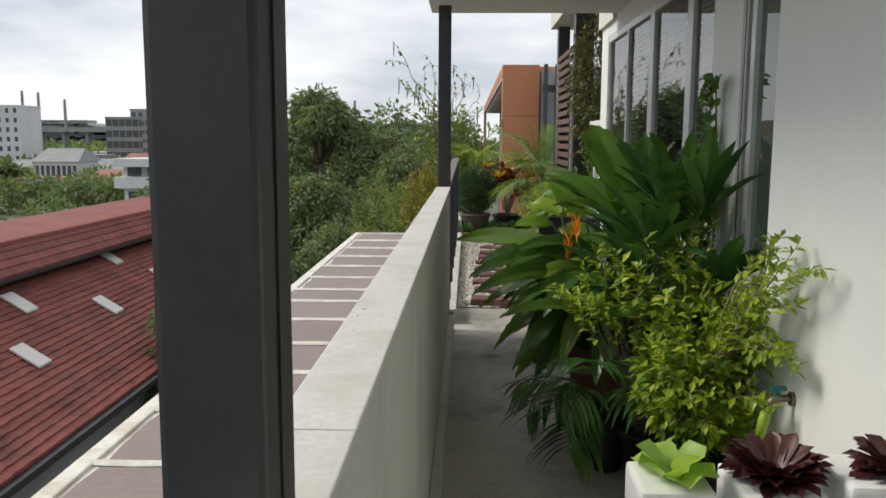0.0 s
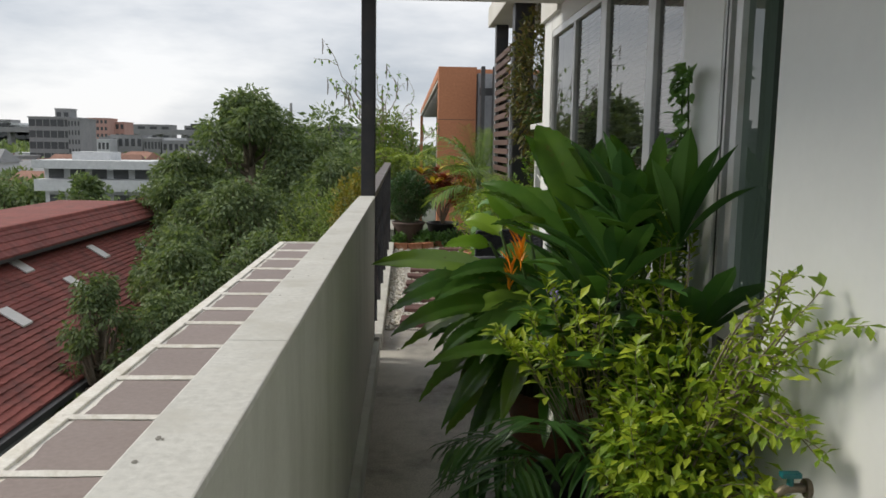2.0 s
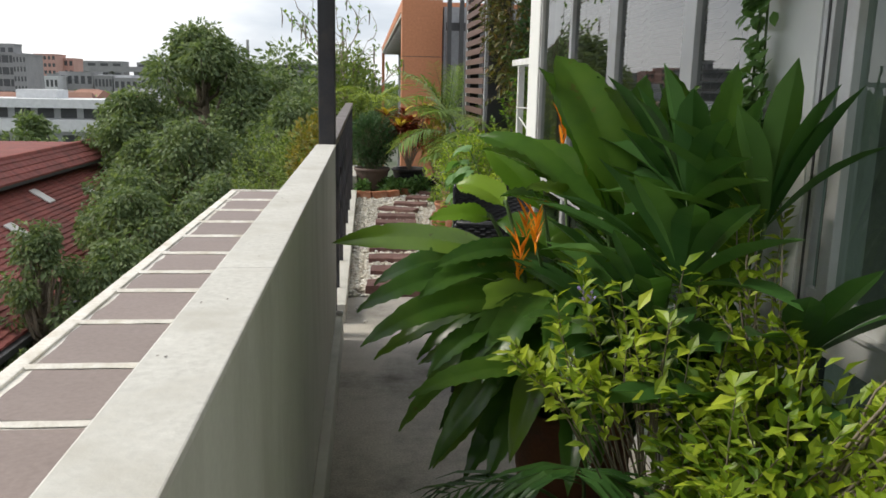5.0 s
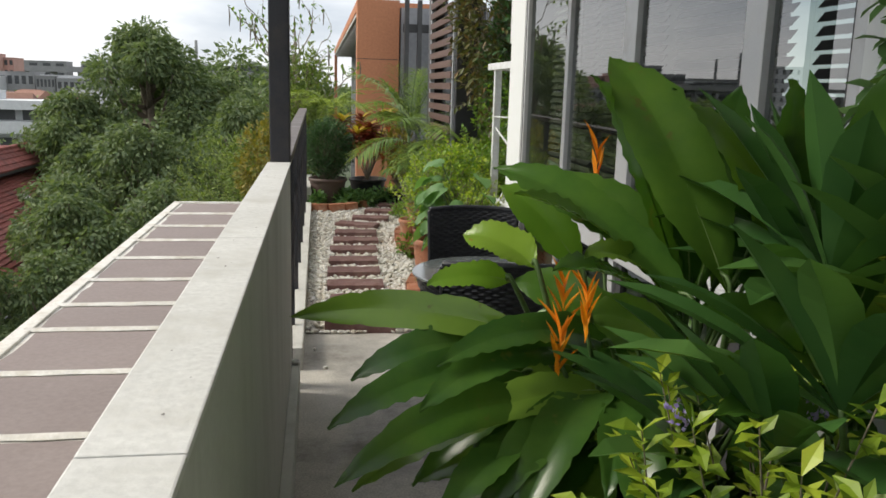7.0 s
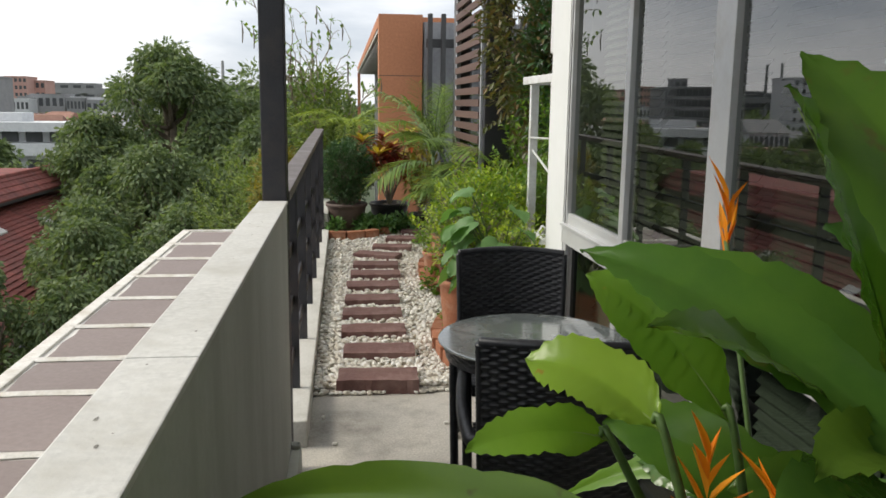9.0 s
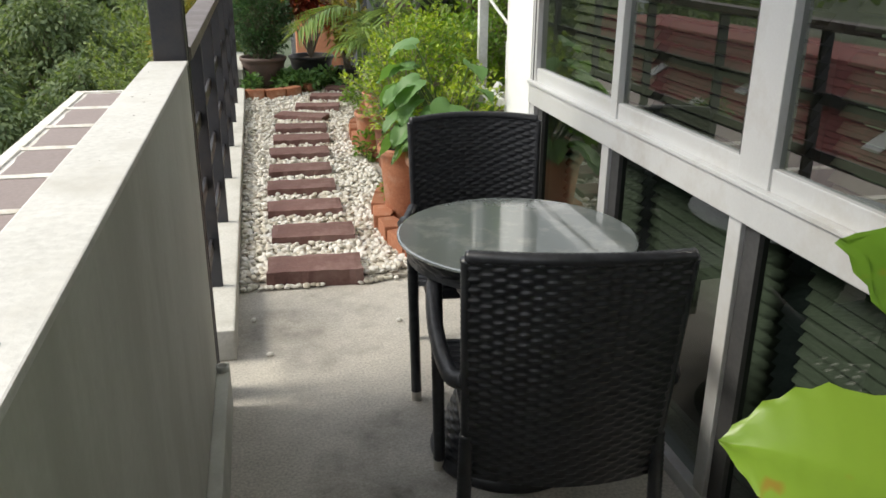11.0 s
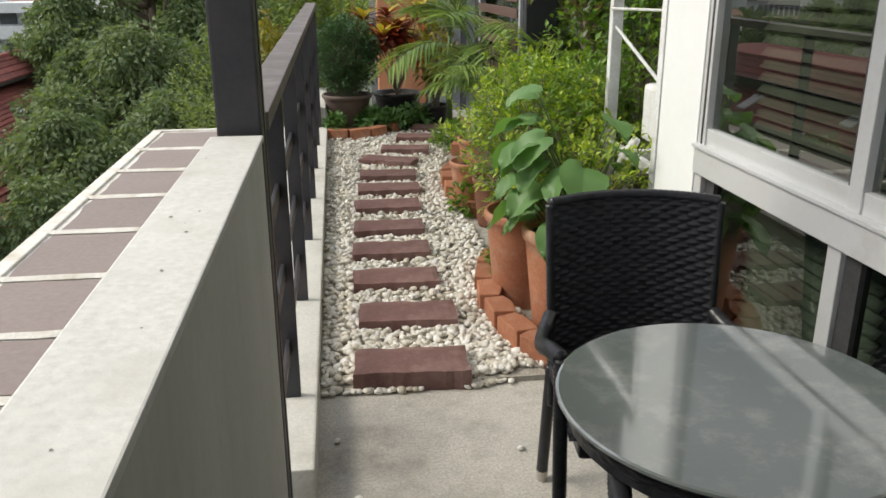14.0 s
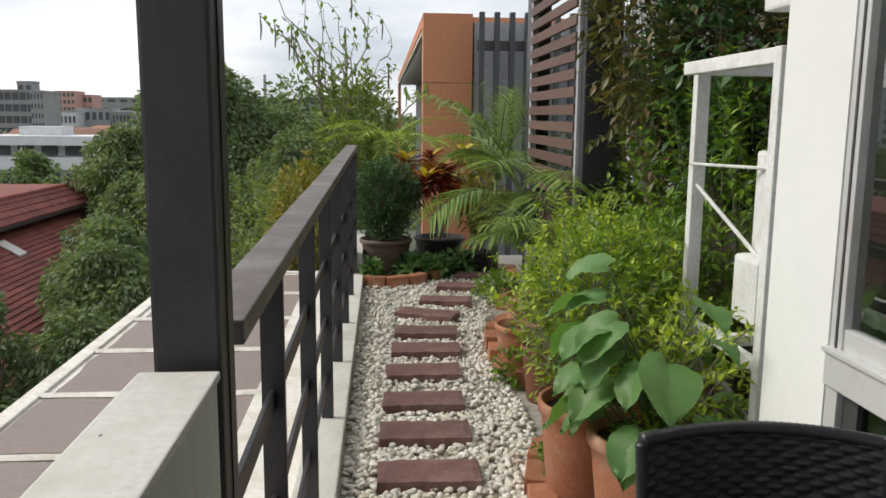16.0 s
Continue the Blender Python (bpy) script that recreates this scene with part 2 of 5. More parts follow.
M_AWNPANEL = surface("mauve_sheet", (0.225, 0.175, 0.158), (0.275, 0.22, 0.20), 0.55, scale=1.4, fine=30, bump=0.06, depth=0.001, vary=0.07)
M_AWNWHITE = surface("white_sealant", (0.64, 0.61, 0.55), (0.80, 0.78, 0.73), 0.8, scale=5, fine=50, bump=0.4, depth=0.004, stain=(0.50, 0.46, 0.38), stain_scale=4)
M_CITYWHITE = surface("city_white", (0.58, 0.60, 0.62), (0.70, 0.71, 0.72), 0.8, scale=0.3, fine=3, bump=0, vary=0.12)
M_CITYGREY = surface("city_grey", (0.24, 0.25, 0.26), (0.36, 0.36, 0.36), 0.85, scale=0.3, fine=3, bump=0, vary=0.2)
M_CITYPINK = surface("city_pink", (0.46, 0.27, 0.23), (0.55, 0.34, 0.29), 0.85, scale=0.3, fine=3, bump=0)
M_CITYROOF = surface("city_roof", (0.22, 0.11, 0.08), (0.36, 0.20, 0.15), 0.85, scale=0.3, fine=3, bump=0, vary=0.3)
M_CITYDARK = surface("city_window", (0.045, 0.05, 0.055), (0.08, 0.085, 0.09), 0.35, scale=0.5, fine=5, bump=0)
M_GROUND = surface("ground_cover", (0.030, 0.052, 0.020), (0.085, 0.105, 0.05), 0.95, scale=0.05, fine=0.6, bump=0, stain=(0.16, 0.155, 0.14), stain_scale=0.03)
M_TEAL = surface("teal_plastic", (0.01, 0.13, 0.15), (0.02, 0.19, 0.21), 0.4, fine=90, bump=0.05)
M_LIME = surface("lime_plastic", (0.22, 0.36, 0.03), (0.30, 0.46, 0.05), 0.4, fine=90, bump=0.05)
M_HOSE = surface("green_hose", (0.012, 0.06, 0.05), (0.02, 0.09, 0.075), 0.45, fine=90, bump=0.1)
M_BRASS = surface("dull_brass", (0.16, 0.13, 0.10), (0.25, 0.21, 0.16), 0.5, metal=0.6, fine=90)
M_LILAC = leaf_material("lilac_flower", (0.26, 0.20, 0.52), (0.36, 0.28, 0.62), (0.45, 0.38, 0.72), 0.5, 0.25)


def pebble_material():
    m, n, l, b = nodes_of("white_pebble")
    rnd = n.new("ShaderNodeNewGeometry").outputs["Random Per Island"]
    col = ramp_node(n, l, rnd, [(0.0, (0.42, 0.37, 0.29)), (0.2, (0.62, 0.57, 0.47)), (0.6, (0.76, 0.73, 0.66)), (1.0, (0.86, 0.85, 0.81))])
    col = mix_node(n, l, 0.2, col, ramp_node(n, l, noise_node(n, l, 60.0), [(0.3, (0.45, 0.40, 0.32)), (0.7, (0.85, 0.83, 0.78))]))
    l.new(col, b.inputs["Base Color"])
    b.inputs["Roughness"].default_value = 0.6
    return m


M_PEBBLE = pebble_material()


def tabletop_material():
    m, n, l, b = nodes_of("table_glass")
    b.inputs["Base Color"].default_value = (0.17, 0.19, 0.19, 1)
    grime = ramp_node(n, l, noise_node(n, l, 9.0, 8.0, 0.7), [(0.5, (0.135, 0.155, 0.155)), (0.75, (0.25, 0.265, 0.26))])
    l.new(grime, b.inputs["Base Color"])
    rg = ramp_node(n, l, noise_node(n, l, 5.0, 6.0), [(0.35, (0.02,) * 3), (0.75, (0.14,) * 3)])
    l.new(rg, b.inputs["Roughness"])
    b.inputs["Specular IOR Level"].default_value = 1.0
    b.inputs["IOR"].default_value = 1.9
    return m


M_TABLE = tabletop_material()

# ---- mesh helpers ----


class Geo:
    """Vertices and faces gathered for one mesh."""

    def __init__(self):
        self.v, self.f, self.uv = [], [], []

    def add(self, verts, faces):
        o = len(self.v)
        self.v.extend(tuple(map(float, p)) for p in verts)
        self.f.extend(tuple(o + i for i in face) for face in faces)

    def box(self, x0, x1, y0, y1, z0, z1):
        self.add([(x0, y0, z0), (x1, y0, z0), (x1, y1, z0), (x0, y1, z0), (x0, y0, z1), (x1, y0, z1), (x1, y1, z1), (x0, y1, z1)],
                 [(3, 2, 1, 0), (4, 5, 6, 7), (0, 1, 5, 4), (1, 2, 6, 5), (2, 3, 7, 6), (3, 0, 4, 7)])
        return self

    def tube(self, pts, radii, n=6, cap=True):
        pts = [Vector(p) for p in pts]
        if not isinstance(radii, (list, tuple)):
            radii = [radii] * len(pts)
        verts, faces = [], []
        side = None
        for i, p in enumerate(pts):
            d = (pts[min(i + 1, len(pts) - 1)] - pts[max(i - 1, 0)]).normalized()
            if side is None:
                side = d.orthogonal().normalized()
            side = (side - d * side.dot(d)).normalized()
            up = d.cross(side)
            for k in range(n):
                a = 2 * math.pi * k / n
                verts.append(p + (side * math.cos(a) + up * math.sin(a)) * radii[i])
        for i in range(len(pts) - 1):
            for k in range(n):
                a, b2 = i * n + k, i * n + (k + 1) % n
                faces.append((a, b2, b2 + n, a + n))
        if cap:
            faces.append(tuple(range(n - 1, -1, -1)))
            faces.append(tuple(range((len(pts) - 1) * n, len(pts) * n)))
        self.add(verts, faces)
        return self

    def lathe(self, profile, n=36):
        """A round body about the z axis from (radius, z) pairs."""
        verts, faces = [], []
        for r, z in profile:
            for k in range(n):
                a = 2 * math.pi * k / n
                verts.append((r * math.cos(a), r * math.sin(a), z))
        for i in range(len(profile) - 1):
            for k in range(n):
                a, b2 = i * n + k, i * n + (k + 1) % n
                faces.append((a, b2, b2 + n, a + n))
        faces.append(tuple(range(n - 1, -1, -1)))
        faces.append(tuple(range((len(profile) - 1) * n, len(profile) * n)))
        self.add(verts, faces)
        return self

    def blade(self, base, d, up, length, width, droop=0.3, seg=3, fold=0.25, peak=0.45, taper=1.0, wave=0.0):
        """A leaf blade: a folded strip that bends down along its length, widest at peak."""
        p, d, up = Vector(base), Vector(d).normalized(), Vector(up)
        s = d.cross(up)
        if s.length < 1e-4:
            s = d.orthogonal()
        s.normalize()
        verts = []
        step = length / seg
        for i in range(seg + 1):
            u = i / seg
            w = (u / peak) ** 0.7 if u < peak else max(0.0, 1 - ((u - peak) / (1 - peak)) ** (1.6 * taper))
            w = max(w, 0.06 if i == 0 else 0.02) * width / 2
            nrm = s.cross(d).normalized()
            lift = fold * w + (wave * width * math.sin(i * 2.4) if 0 < i < seg else 0)
            verts += [p - s * w + nrm * lift, p.copy(), p + s * w + nrm * lift]
            d = (d + Vector((0, 0, -droop / seg))).normalized()
            p = p + d * step
        faces = []
        for i in range(seg):
            a = i * 3
            faces += [(a, a + 1, a + 4, a + 3), (a + 1, a + 2, a + 5, a + 4)]
        self.add(verts, faces)
        return self

    def card(self, base, d, up, length, width):
        """A small pointed leaf of one folded diamond."""
        p, d = Vector(base), Vector(d).normalized()
        s = d.cross(Vector(up))
        if s.length < 1e-4:
            s = d.orthogonal()
        s.normalize()
        nrm = s.cross(d)
        m = p + d * length * 0.45 + nrm * width * 0.12
        self.add([p, m - s * width / 2, p + d * length, m + s * width / 2], [(0, 3, 2, 1)])
        return self


def build(name, g, mat, smooth=False, bevel=0.0):
    me = bpy.data.meshes.new(name)
    me.from_pydata(g.v, [], g.f)
    if bevel:
        bm = bmesh.new()
        bm.from_mesh(me)
        bmesh.ops.bevel(bm, geom=list(bm.edges), offset=bevel, segments=2, affect="EDGES", profile=0.6)
        bm.to_mesh(me)
        bm.free()
    me.materials.append(mat)
    if smooth:
        me.polygons.foreach_set("use_smooth", [True] * len(me.polygons))
    me.update()
    return me


def part(name, g, mat, parent, label="", smooth=False, bevel=0.0, kind=""):
    ob = new(name, build(name, g, mat, smooth, bevel))
    ob.parent = parent
    return tagged(ob, label, kind=kind)


def thing(name, at, label, category, group="", rz=0.0, kind=""):
    ob = new(name)
    ob.empty_display_size = 0.1
    ob.matrix_world = pose(*at, 0, 0, rz)
    return tagged(ob, label, category, group, kind)


def setting(name, g, mat, label="", bevel=0.0, smooth=False):
    return tagged(new(name, build(name, g, mat, smooth, bevel)), label, kind="structure")


def boxed(x0, x1, y0, y1, z0, z1):
    return Geo().box(x0, x1, y0, y1, z0, z1)


def rnd(a, b):
    return random.uniform(a, b)


def ball(k=1.0):
    while True:
        p = Vector((rnd(-1, 1), rnd(-1, 1), rnd(-1, 1)))
        if p.length <= 1:
            return p * k

# ---- terrace structure ----
PX0, PX1, PTOP = -0.248, -0.148, 1.147
setting("floor", boxed(-0.25, 2.6, -3.0, 14.2, -0.2, 0.0), M_CONC, "stained grey concrete terrace floor")
para = setting("parapet", boxed(PX0, PX1, -3.0, 6.66, -0.2, PTOP - 0.012), M_PARA, "grey-white painted terrace parapet wall", bevel=0.004)
cap_y = [-3.0, 1.42, 2.62, 3.55, 4.72, 6.665]
for y0, y1 in zip(cap_y, cap_y[1:]):
    part("cap_piece", boxed(PX0 - 0.004, PX1 + 0.004, y0 + 0.0015, y1 - 0.0015, PTOP - 0.012, PTOP), M_CAP, para, bevel=0.003)
for k in range(26):
    y = rnd(1.3, 6.5)
    x = rnd(PX0 + 0.01, PX1 - 0.012)
    chip = Geo()
    n = random.randint(5, 8)
    r = rnd(0.0012, 0.004)
    chip.add([(x + r * rnd(0.5, 1.2) * math.cos(6.283 * i / n), y + r * rnd(0.7, 2.4) * math.sin(6.283 * i / n), PTOP + 0.0006) for i in range(n)], [tuple(range(n))])
    part("chip", chip, M_CAPSTAIN, para)
setting("ledge", boxed(PX1, -0.108, -3.0, 6.66, 0.0, 0.17), M_PARA, "low concrete ledge along the foot of the parapet", bevel=0.006)
drain = thing("drain_pipe", (-0.128, 6.6, 0.17), "cut white plastic drain pipe in the ledge", "pipe")
ring = Geo()
ring.lathe([(0.014, 0.0), (0.019, 0.0), (0.019, 0.02), (0.015, 0.02), (0.014, 0.004)], 20)
part("pipe_end", ring, M_WHITEMETAL, drain, smooth=True)
setting("kerb", boxed(-0.262, -0.100, 6.99, 12.62, 0.0, 0.125), M_KERB, "white-painted concrete kerb under the railing", bevel=0.008)
setting("kerb_end", boxed(-0.262, -0.108, 12.62, 14.1, 0.0, 0.30), M_KERB, "white concrete kerb block at the end of the railing", bevel=0.008)

# wall with the tap, pier, end pier
setting("wall_tap", boxed(1.078, 1.30, -3.0, 3.42, 0.0, 2.5), M_WALL, "smooth white painted wall")
setting("wall_pier", boxed(1.150, 1.34, 4.03, 4.42, 0.0, 2.5), M_WALL, "white painted pier between the windows")
setting("wall_end", boxed(1.150, 2.5, 7.425, 7.74, 0.0, 3.4), M_WALL, "white painted end wall")
setting("wall_recess", boxed(2.5, 2.7, 7.3, 13.6, 0.0, 3.06), M_GREYBLD, "grey rendered wall behind the planting")
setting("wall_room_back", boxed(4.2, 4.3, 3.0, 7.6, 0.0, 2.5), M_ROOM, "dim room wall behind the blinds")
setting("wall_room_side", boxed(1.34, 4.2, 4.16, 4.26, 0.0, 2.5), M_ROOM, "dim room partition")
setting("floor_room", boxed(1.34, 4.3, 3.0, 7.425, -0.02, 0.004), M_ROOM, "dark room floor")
setting("wall_behind", boxed(-0.3, 1.078, -3.2, -3.0, 0.0, 2.5), M_WALL, "white wall closing the terrace")
setting("ceiling", boxed(-0.31, 4.3, -3.2, 7.08, 2.5, 2.78), M_SOFFIT, "off-white painted concrete canopy", bevel=0.006)
setting("ceiling_beam", boxed(1.12, 4.3, 7.082, 7.78, 2.46, 2.80), M_SOFFIT, "concrete beam at the end of the canopy")
setting("wall_upper", boxed(1.152, 1.34, 3.42, 7.425, 2.36, 2.5), M_WALL, "white lintel over the windows")

# steel posts
for y in (1.03, 6.70):
    p = thing("steel_post", (-0.196, y + 0.05, 0.0), "dark grey painted square steel post of the terrace", "post", "terrace posts")
    wx = 0.040 if y < 2 else 0.047
    z0 = PTOP if y < 2 else 0.0
    part("shaft", boxed(-wx, wx, -0.05, 0.05, z0, 2.5), M_STEEL, p, bevel=0.006)
    part("weld_seam", boxed(wx + 0.0002, wx + 0.0022, -0.006, 0.004, z0, 2.5), M_STEEL, p)

# railing
rail = thing("railing", (-0.196, 6.8, 0.125), "dark steel railing with a flat brown top rail", "railing")
top = boxed(-0.045, 0.047, 0.08, 5.92, 1.07, 1.112)
top.v = [(x, y, z - 0.075 * (1 - (y - 0.08) / 5.84)) for x, y, z in top.v]
part("top_rail", top, M_RAIL, rail, "weathered brown flat top rail", bevel=0.004)
for k in range(7):
    y = 0.62 + k * 0.86
    part("post", boxed(-0.012, 0.042, y, y + 0.022, 0.0, 1.07 - 0.075 * (1 - y / 5.92)), M_STEEL, rail, bevel=0.002)
for z in (0.16, 0.42, 0.68):
    part("bar", boxed(0.006, 0.018, 0.02, 5.92, z, z + 0.055), M_STEEL, rail, bevel=0.002)

# windows: an upper row of sliding lights over a ledge, fixed lights under it
WX = 1.150


def sheet(x, y0, y1, z0, z1):
    g = Geo()
    g.add([(x, y0, z0), (x, y0, z1), (x, y1, z1), (x, y1, z0)], [(0, 1, 2, 3)])
    return g


def window(name, y0, y1, mull_up, mull_low, label, glass):
    w = tagged(new(name), label, kind="structure")
    fr = part("window_frame", boxed(WX + 0.004, WX + 0.09, y0, y1, 2.31, 2.36), M_ALU, w, bevel=0.003)
    part("jamb", boxed(WX + 0.004, WX + 0.09, y0, y0 + 0.05, 0.05, 2.31), M_ALU, w, bevel=0.003)
    part("jamb", boxed(WX + 0.004, WX + 0.09, y1 - 0.05, y1, 0.05, 2.31), M_ALU, w, bevel=0.003)
    part("jamb_groove", boxed(WX + 0.001, WX + 0.0045, y1 - 0.034, y1 - 0.026, 0.95, 2.31), M_GASKET, w)
    part("transom", boxed(WX - 0.006, WX + 0.10, y0, y1, 0.852, 0.936), M_ALU, w, bevel=0.004)
    part("transom_lip", boxed(WX - 0.016, WX + 0.02, y0, y1, 0.936, 0.948), M_ALU, w, bevel=0.002)
    part("sill", boxed(WX + 0.002, WX + 0.09, y0, y1, 0.0, 0.05), M_ALU, w, bevel=0.003)
    ups = [y0 + 0.05] + [m for pair in mull_up for m in pair] + [y1 - 0.05]
    for a, b in mull_up:
        part("mullion", boxed(WX + 0.004, WX + 0.04, a, b, 0.948, 2.31), M_ALU, w, bevel=0.003)
    for a, b in zip(ups[::2], ups[1::2]):
        part("sash", boxed(WX + 0.010, WX + 0.036, a, b, 0.948, 1.00), M_ALU, w, bevel=0.002)
        part("gasket", boxed(WX + 0.014, WX + 0.040, a, a + 0.018, 1.00, 2.31), M_GASKET, w)
        pane = part("pane", sheet(WX + 0.026, a + 0.018, b, 1.00, 2.31), glass, w, "dark reflecting window glass")
        pane.visible_shadow = False
    lows = [y0 + 0.05] + [m for pair in mull_low for m in pair] + [y1 - 0.05]
    for a, b in mull_low:
        part("mullion", boxed(WX + 0.008, WX + 0.05, a, b, 0.05, 0.852), M_ALU, w, bevel=0.003)
    for a, b in zip(lows[::2], lows[1::2]):
        part("gasket", boxed(WX + 0.022, WX + 0.05, b - 0.06, b, 0.05, 0.852), M_GASKET, w)
        pane = part("pane", sheet(WX + 0.036, a, b - 0.06, 0.05, 0.852), M_GLASSLOW, w, "dark greenish fixed glass")
        pane.visible_shadow = False
    return w


window("window_1", 4.42, 7.425, [(4.84, 4.95), (5.745, 5.87), (6.575, 6.625)], [(4.90, 4.945), (5.83, 5.885), (6.62, 6.675)], "aluminium sliding window over fixed lights, dark glass", M_GLASS)
window("window_2", 3.42, 4.03, [(3.88, 3.93)], [], "narrow aluminium window with dark glass", M_GLASSLOW)

# horizontal blinds behind the upper and lower lights
slat = build("slat", boxed(0.0, 0.034, -0.405, 0.405, -0.0012, 0.0012), M_BLIND)
for yc, half in ((7.0, 0.36), (6.2, 0.37), (5.35, 0.39), (4.65, 0.19)):
    bl = thing("window_blind", (1.30, yc, 0.06), "closed brown horizontal slat blind behind the window", "blind", "window blinds")
    for k in range(62):
        s = new("slat", slat)
        s.parent = bl
        s.matrix_basis = pose(0, 0, 0.02 + k * 0.037, 0, -52, 0) @ Matrix.Diagonal((1, half / 0.405, 1, 1))
    part("cord", boxed(-0.004, -0.001, -half * 0.5, -half * 0.5 + 0.012, 0.0, 2.3), M_BLIND, bl)
    part("headrail", boxed(-0.015, 0.04, -half, half, 2.30, 2.34), M_ALU, bl)

# ---- gravel and stepping stones ----
setting("gravel_bed", boxed(-0.1, 2.5, 7.66, 14.1, 0.0, 0.022), M_GRAVELBED, "bed under the white pebbles")
STONES = [(0.245, 7.745, -3, 0.43, 0.21), (0.272, 8.22, -3, 0.42, 0.21), (0.256, 8.67, -1, 0.41, 0.205), (0.262, 9.105, -1, 0.41, 0.21), (0.275, 9.52, -1, 0.405, 0.205),
          (0.298, 10.0, 1, 0.415, 0.22), (0.335, 10.44, 0, 0.42, 0.22), (0.355, 10.86, -4, 0.41, 0.21), (0.395, 11.35, -24, 0.44, 0.20), (0.56, 11.79, -8, 0.40, 0.20),
          (0.735, 12.31, -8, 0.41, 0.21), (0.93, 12.78, -10, 0.42, 0.21), (1.02, 13.2, -12, 0.42, 0.2)]
for x, y, rz, w, d in STONES:
    g = Geo()
    nx, ny = 14, 5
    top = []
    for j in range(ny + 1):
        for i in range(nx + 1):
            u, v = i / nx, j / ny
            ex = 0.010 * noise.noise((x * 7 + u * 6, y * 5 + v * 4, 0.3)) if i in (0, nx) else 0
            ey = 0.011 * noise.noise((x * 9 + u * 9, y * 5 + v * 4, 2.3)) if j in (0, ny) else 0
            rim = 0.006 if i in (0, nx) or j in (0, ny) else 0
            top.append(((u - 0.5) * w + ex, (v - 0.5) * d + ey, 0.062 - rim + 0.004 * noise.noise((x + u * 5, y + v * 3, 1))))
    fs = [(j * (nx + 1) + i, j * (nx + 1) + i + 1, (j + 1) * (nx + 1) + i + 1, (j + 1) * (nx + 1) + i) for j in range(ny) for i in range(nx)]
    edge = [i for i in range(nx + 1)] + [j * (nx + 1) + nx for j in range(1, ny + 1)] + [ny * (nx + 1) + i for i in range(nx - 1, -1, -1)] + [j * (nx + 1) for j in range(ny - 1, 0, -1)]
    low = [(top[e][0] * 1.01, top[e][1] * 1.02, -0.022) for e in edge]
    o = len(top)
    ne = len(edge)
    fs += [(o + k, o + (k + 1) % ne, edge[(k + 1) % ne], edge[k]) for k in range(ne)]
    g.add(top + low, fs)
    st = new("stepping_stone", build("stepping_stone", g, M_SLAB))
    st.matrix_world = pose(x, y, 0.022, 0, 0, rz)
    tagged(st, "rough red sandstone stepping slab laid in white pebbles", "stepping stone", "stepping stones")


def in_stone(x, y):
    for sx, sy, rz, w, d in STONES:
        c, s = math.cos(radians(-rz)), math.sin(radians(-rz))
        u, v = (x - sx) * c - (y - sy) * s, (x - sx) * s + (y - sy) * c
        if abs(u) < w / 2 - 0.006 and abs(v) < d / 2 - 0.006:
            return True
    return False


bm = bmesh.new()
bmesh.ops.create_icosphere(bm, subdivisions=2, radius=1.0)
ico_v = np.array([v.co[:] for v in bm.verts])
ico_f = np.array([[v.index for v in f.verts] for f in bm.faces])
bm.free()
bm = bmesh.new()
bmesh.ops.create_icosphere(bm, subdivisions=1, radius=1.0)
ico1_v = np.array([v.co[:] for v in bm.verts])
ico1_f = np.array([[v.index for v in f.verts] for f in bm.faces])
bm.free()
vs, fs, off = [], [], 0
for layer, count in ((0.026, 5200), (0.041, 6200)):
    for k in range(count):
        y = 7.63 + (13.3 - 7.63) * random.random() ** 1.25
        x = rnd(-0.09, 0.78 if y > 7.72 else 0.62)
        if y > 11:
            x = rnd(-0.09, 0.78 + (y - 11) * 0.22)
        if y < 7.68 and random.random() < 0.6 or in_stone(x, y):
            continue
        r = rnd(0.009, 0.0175)
        s = np.array((r * rnd(0.9, 1.5), r * rnd(0.8, 1.1), r * rnd(0.55, 0.8)))
        bv, bf = (ico_v, ico_f) if y < 9.6 else (ico1_v, ico1_f)
        rot = np.array(Euler((rnd(-0.5, 0.5), rnd(-0.5, 0.5), rnd(0, 6.28))).to_matrix())
        z = layer + rnd(-0.006, 0.007) if y > 7.68 else 0.012
        vs.append((bv * s) @ rot.T + np.array((x, y, z)))
        fs.append(bf + off)
        off += len(bv)
pe = Geo()
pe.v, pe.f = np.concatenate(vs).tolist(), np.concatenate([f for f in fs]).tolist()
tagged(new("pebbles", build("pebbles", pe, M_PEBBLE, smooth=True)), "cream-white rounded pebbles round the stepping stones", "pebbles", kind="stuff")
for x, y in ((-0.04, 7.32), (0.02, 7.0), (0.55, 7.2), (0.74, 4.0), (0.52, 4.32), (0.6, 6.6)):
    g = Geo()
    g.add((ico_v * np.array((0.014, 0.010, 0.009))).tolist(), ico_f.tolist())
    p = new("pebble", build("pebble", g, M_PEBBLE, smooth=True))
    p.matrix_world = pose(x, y, 0.008, 0, 0, rnd(0, 180))
    tagged(p, "stray white pebble on the concrete floor", "pebble", "stray pebbles")

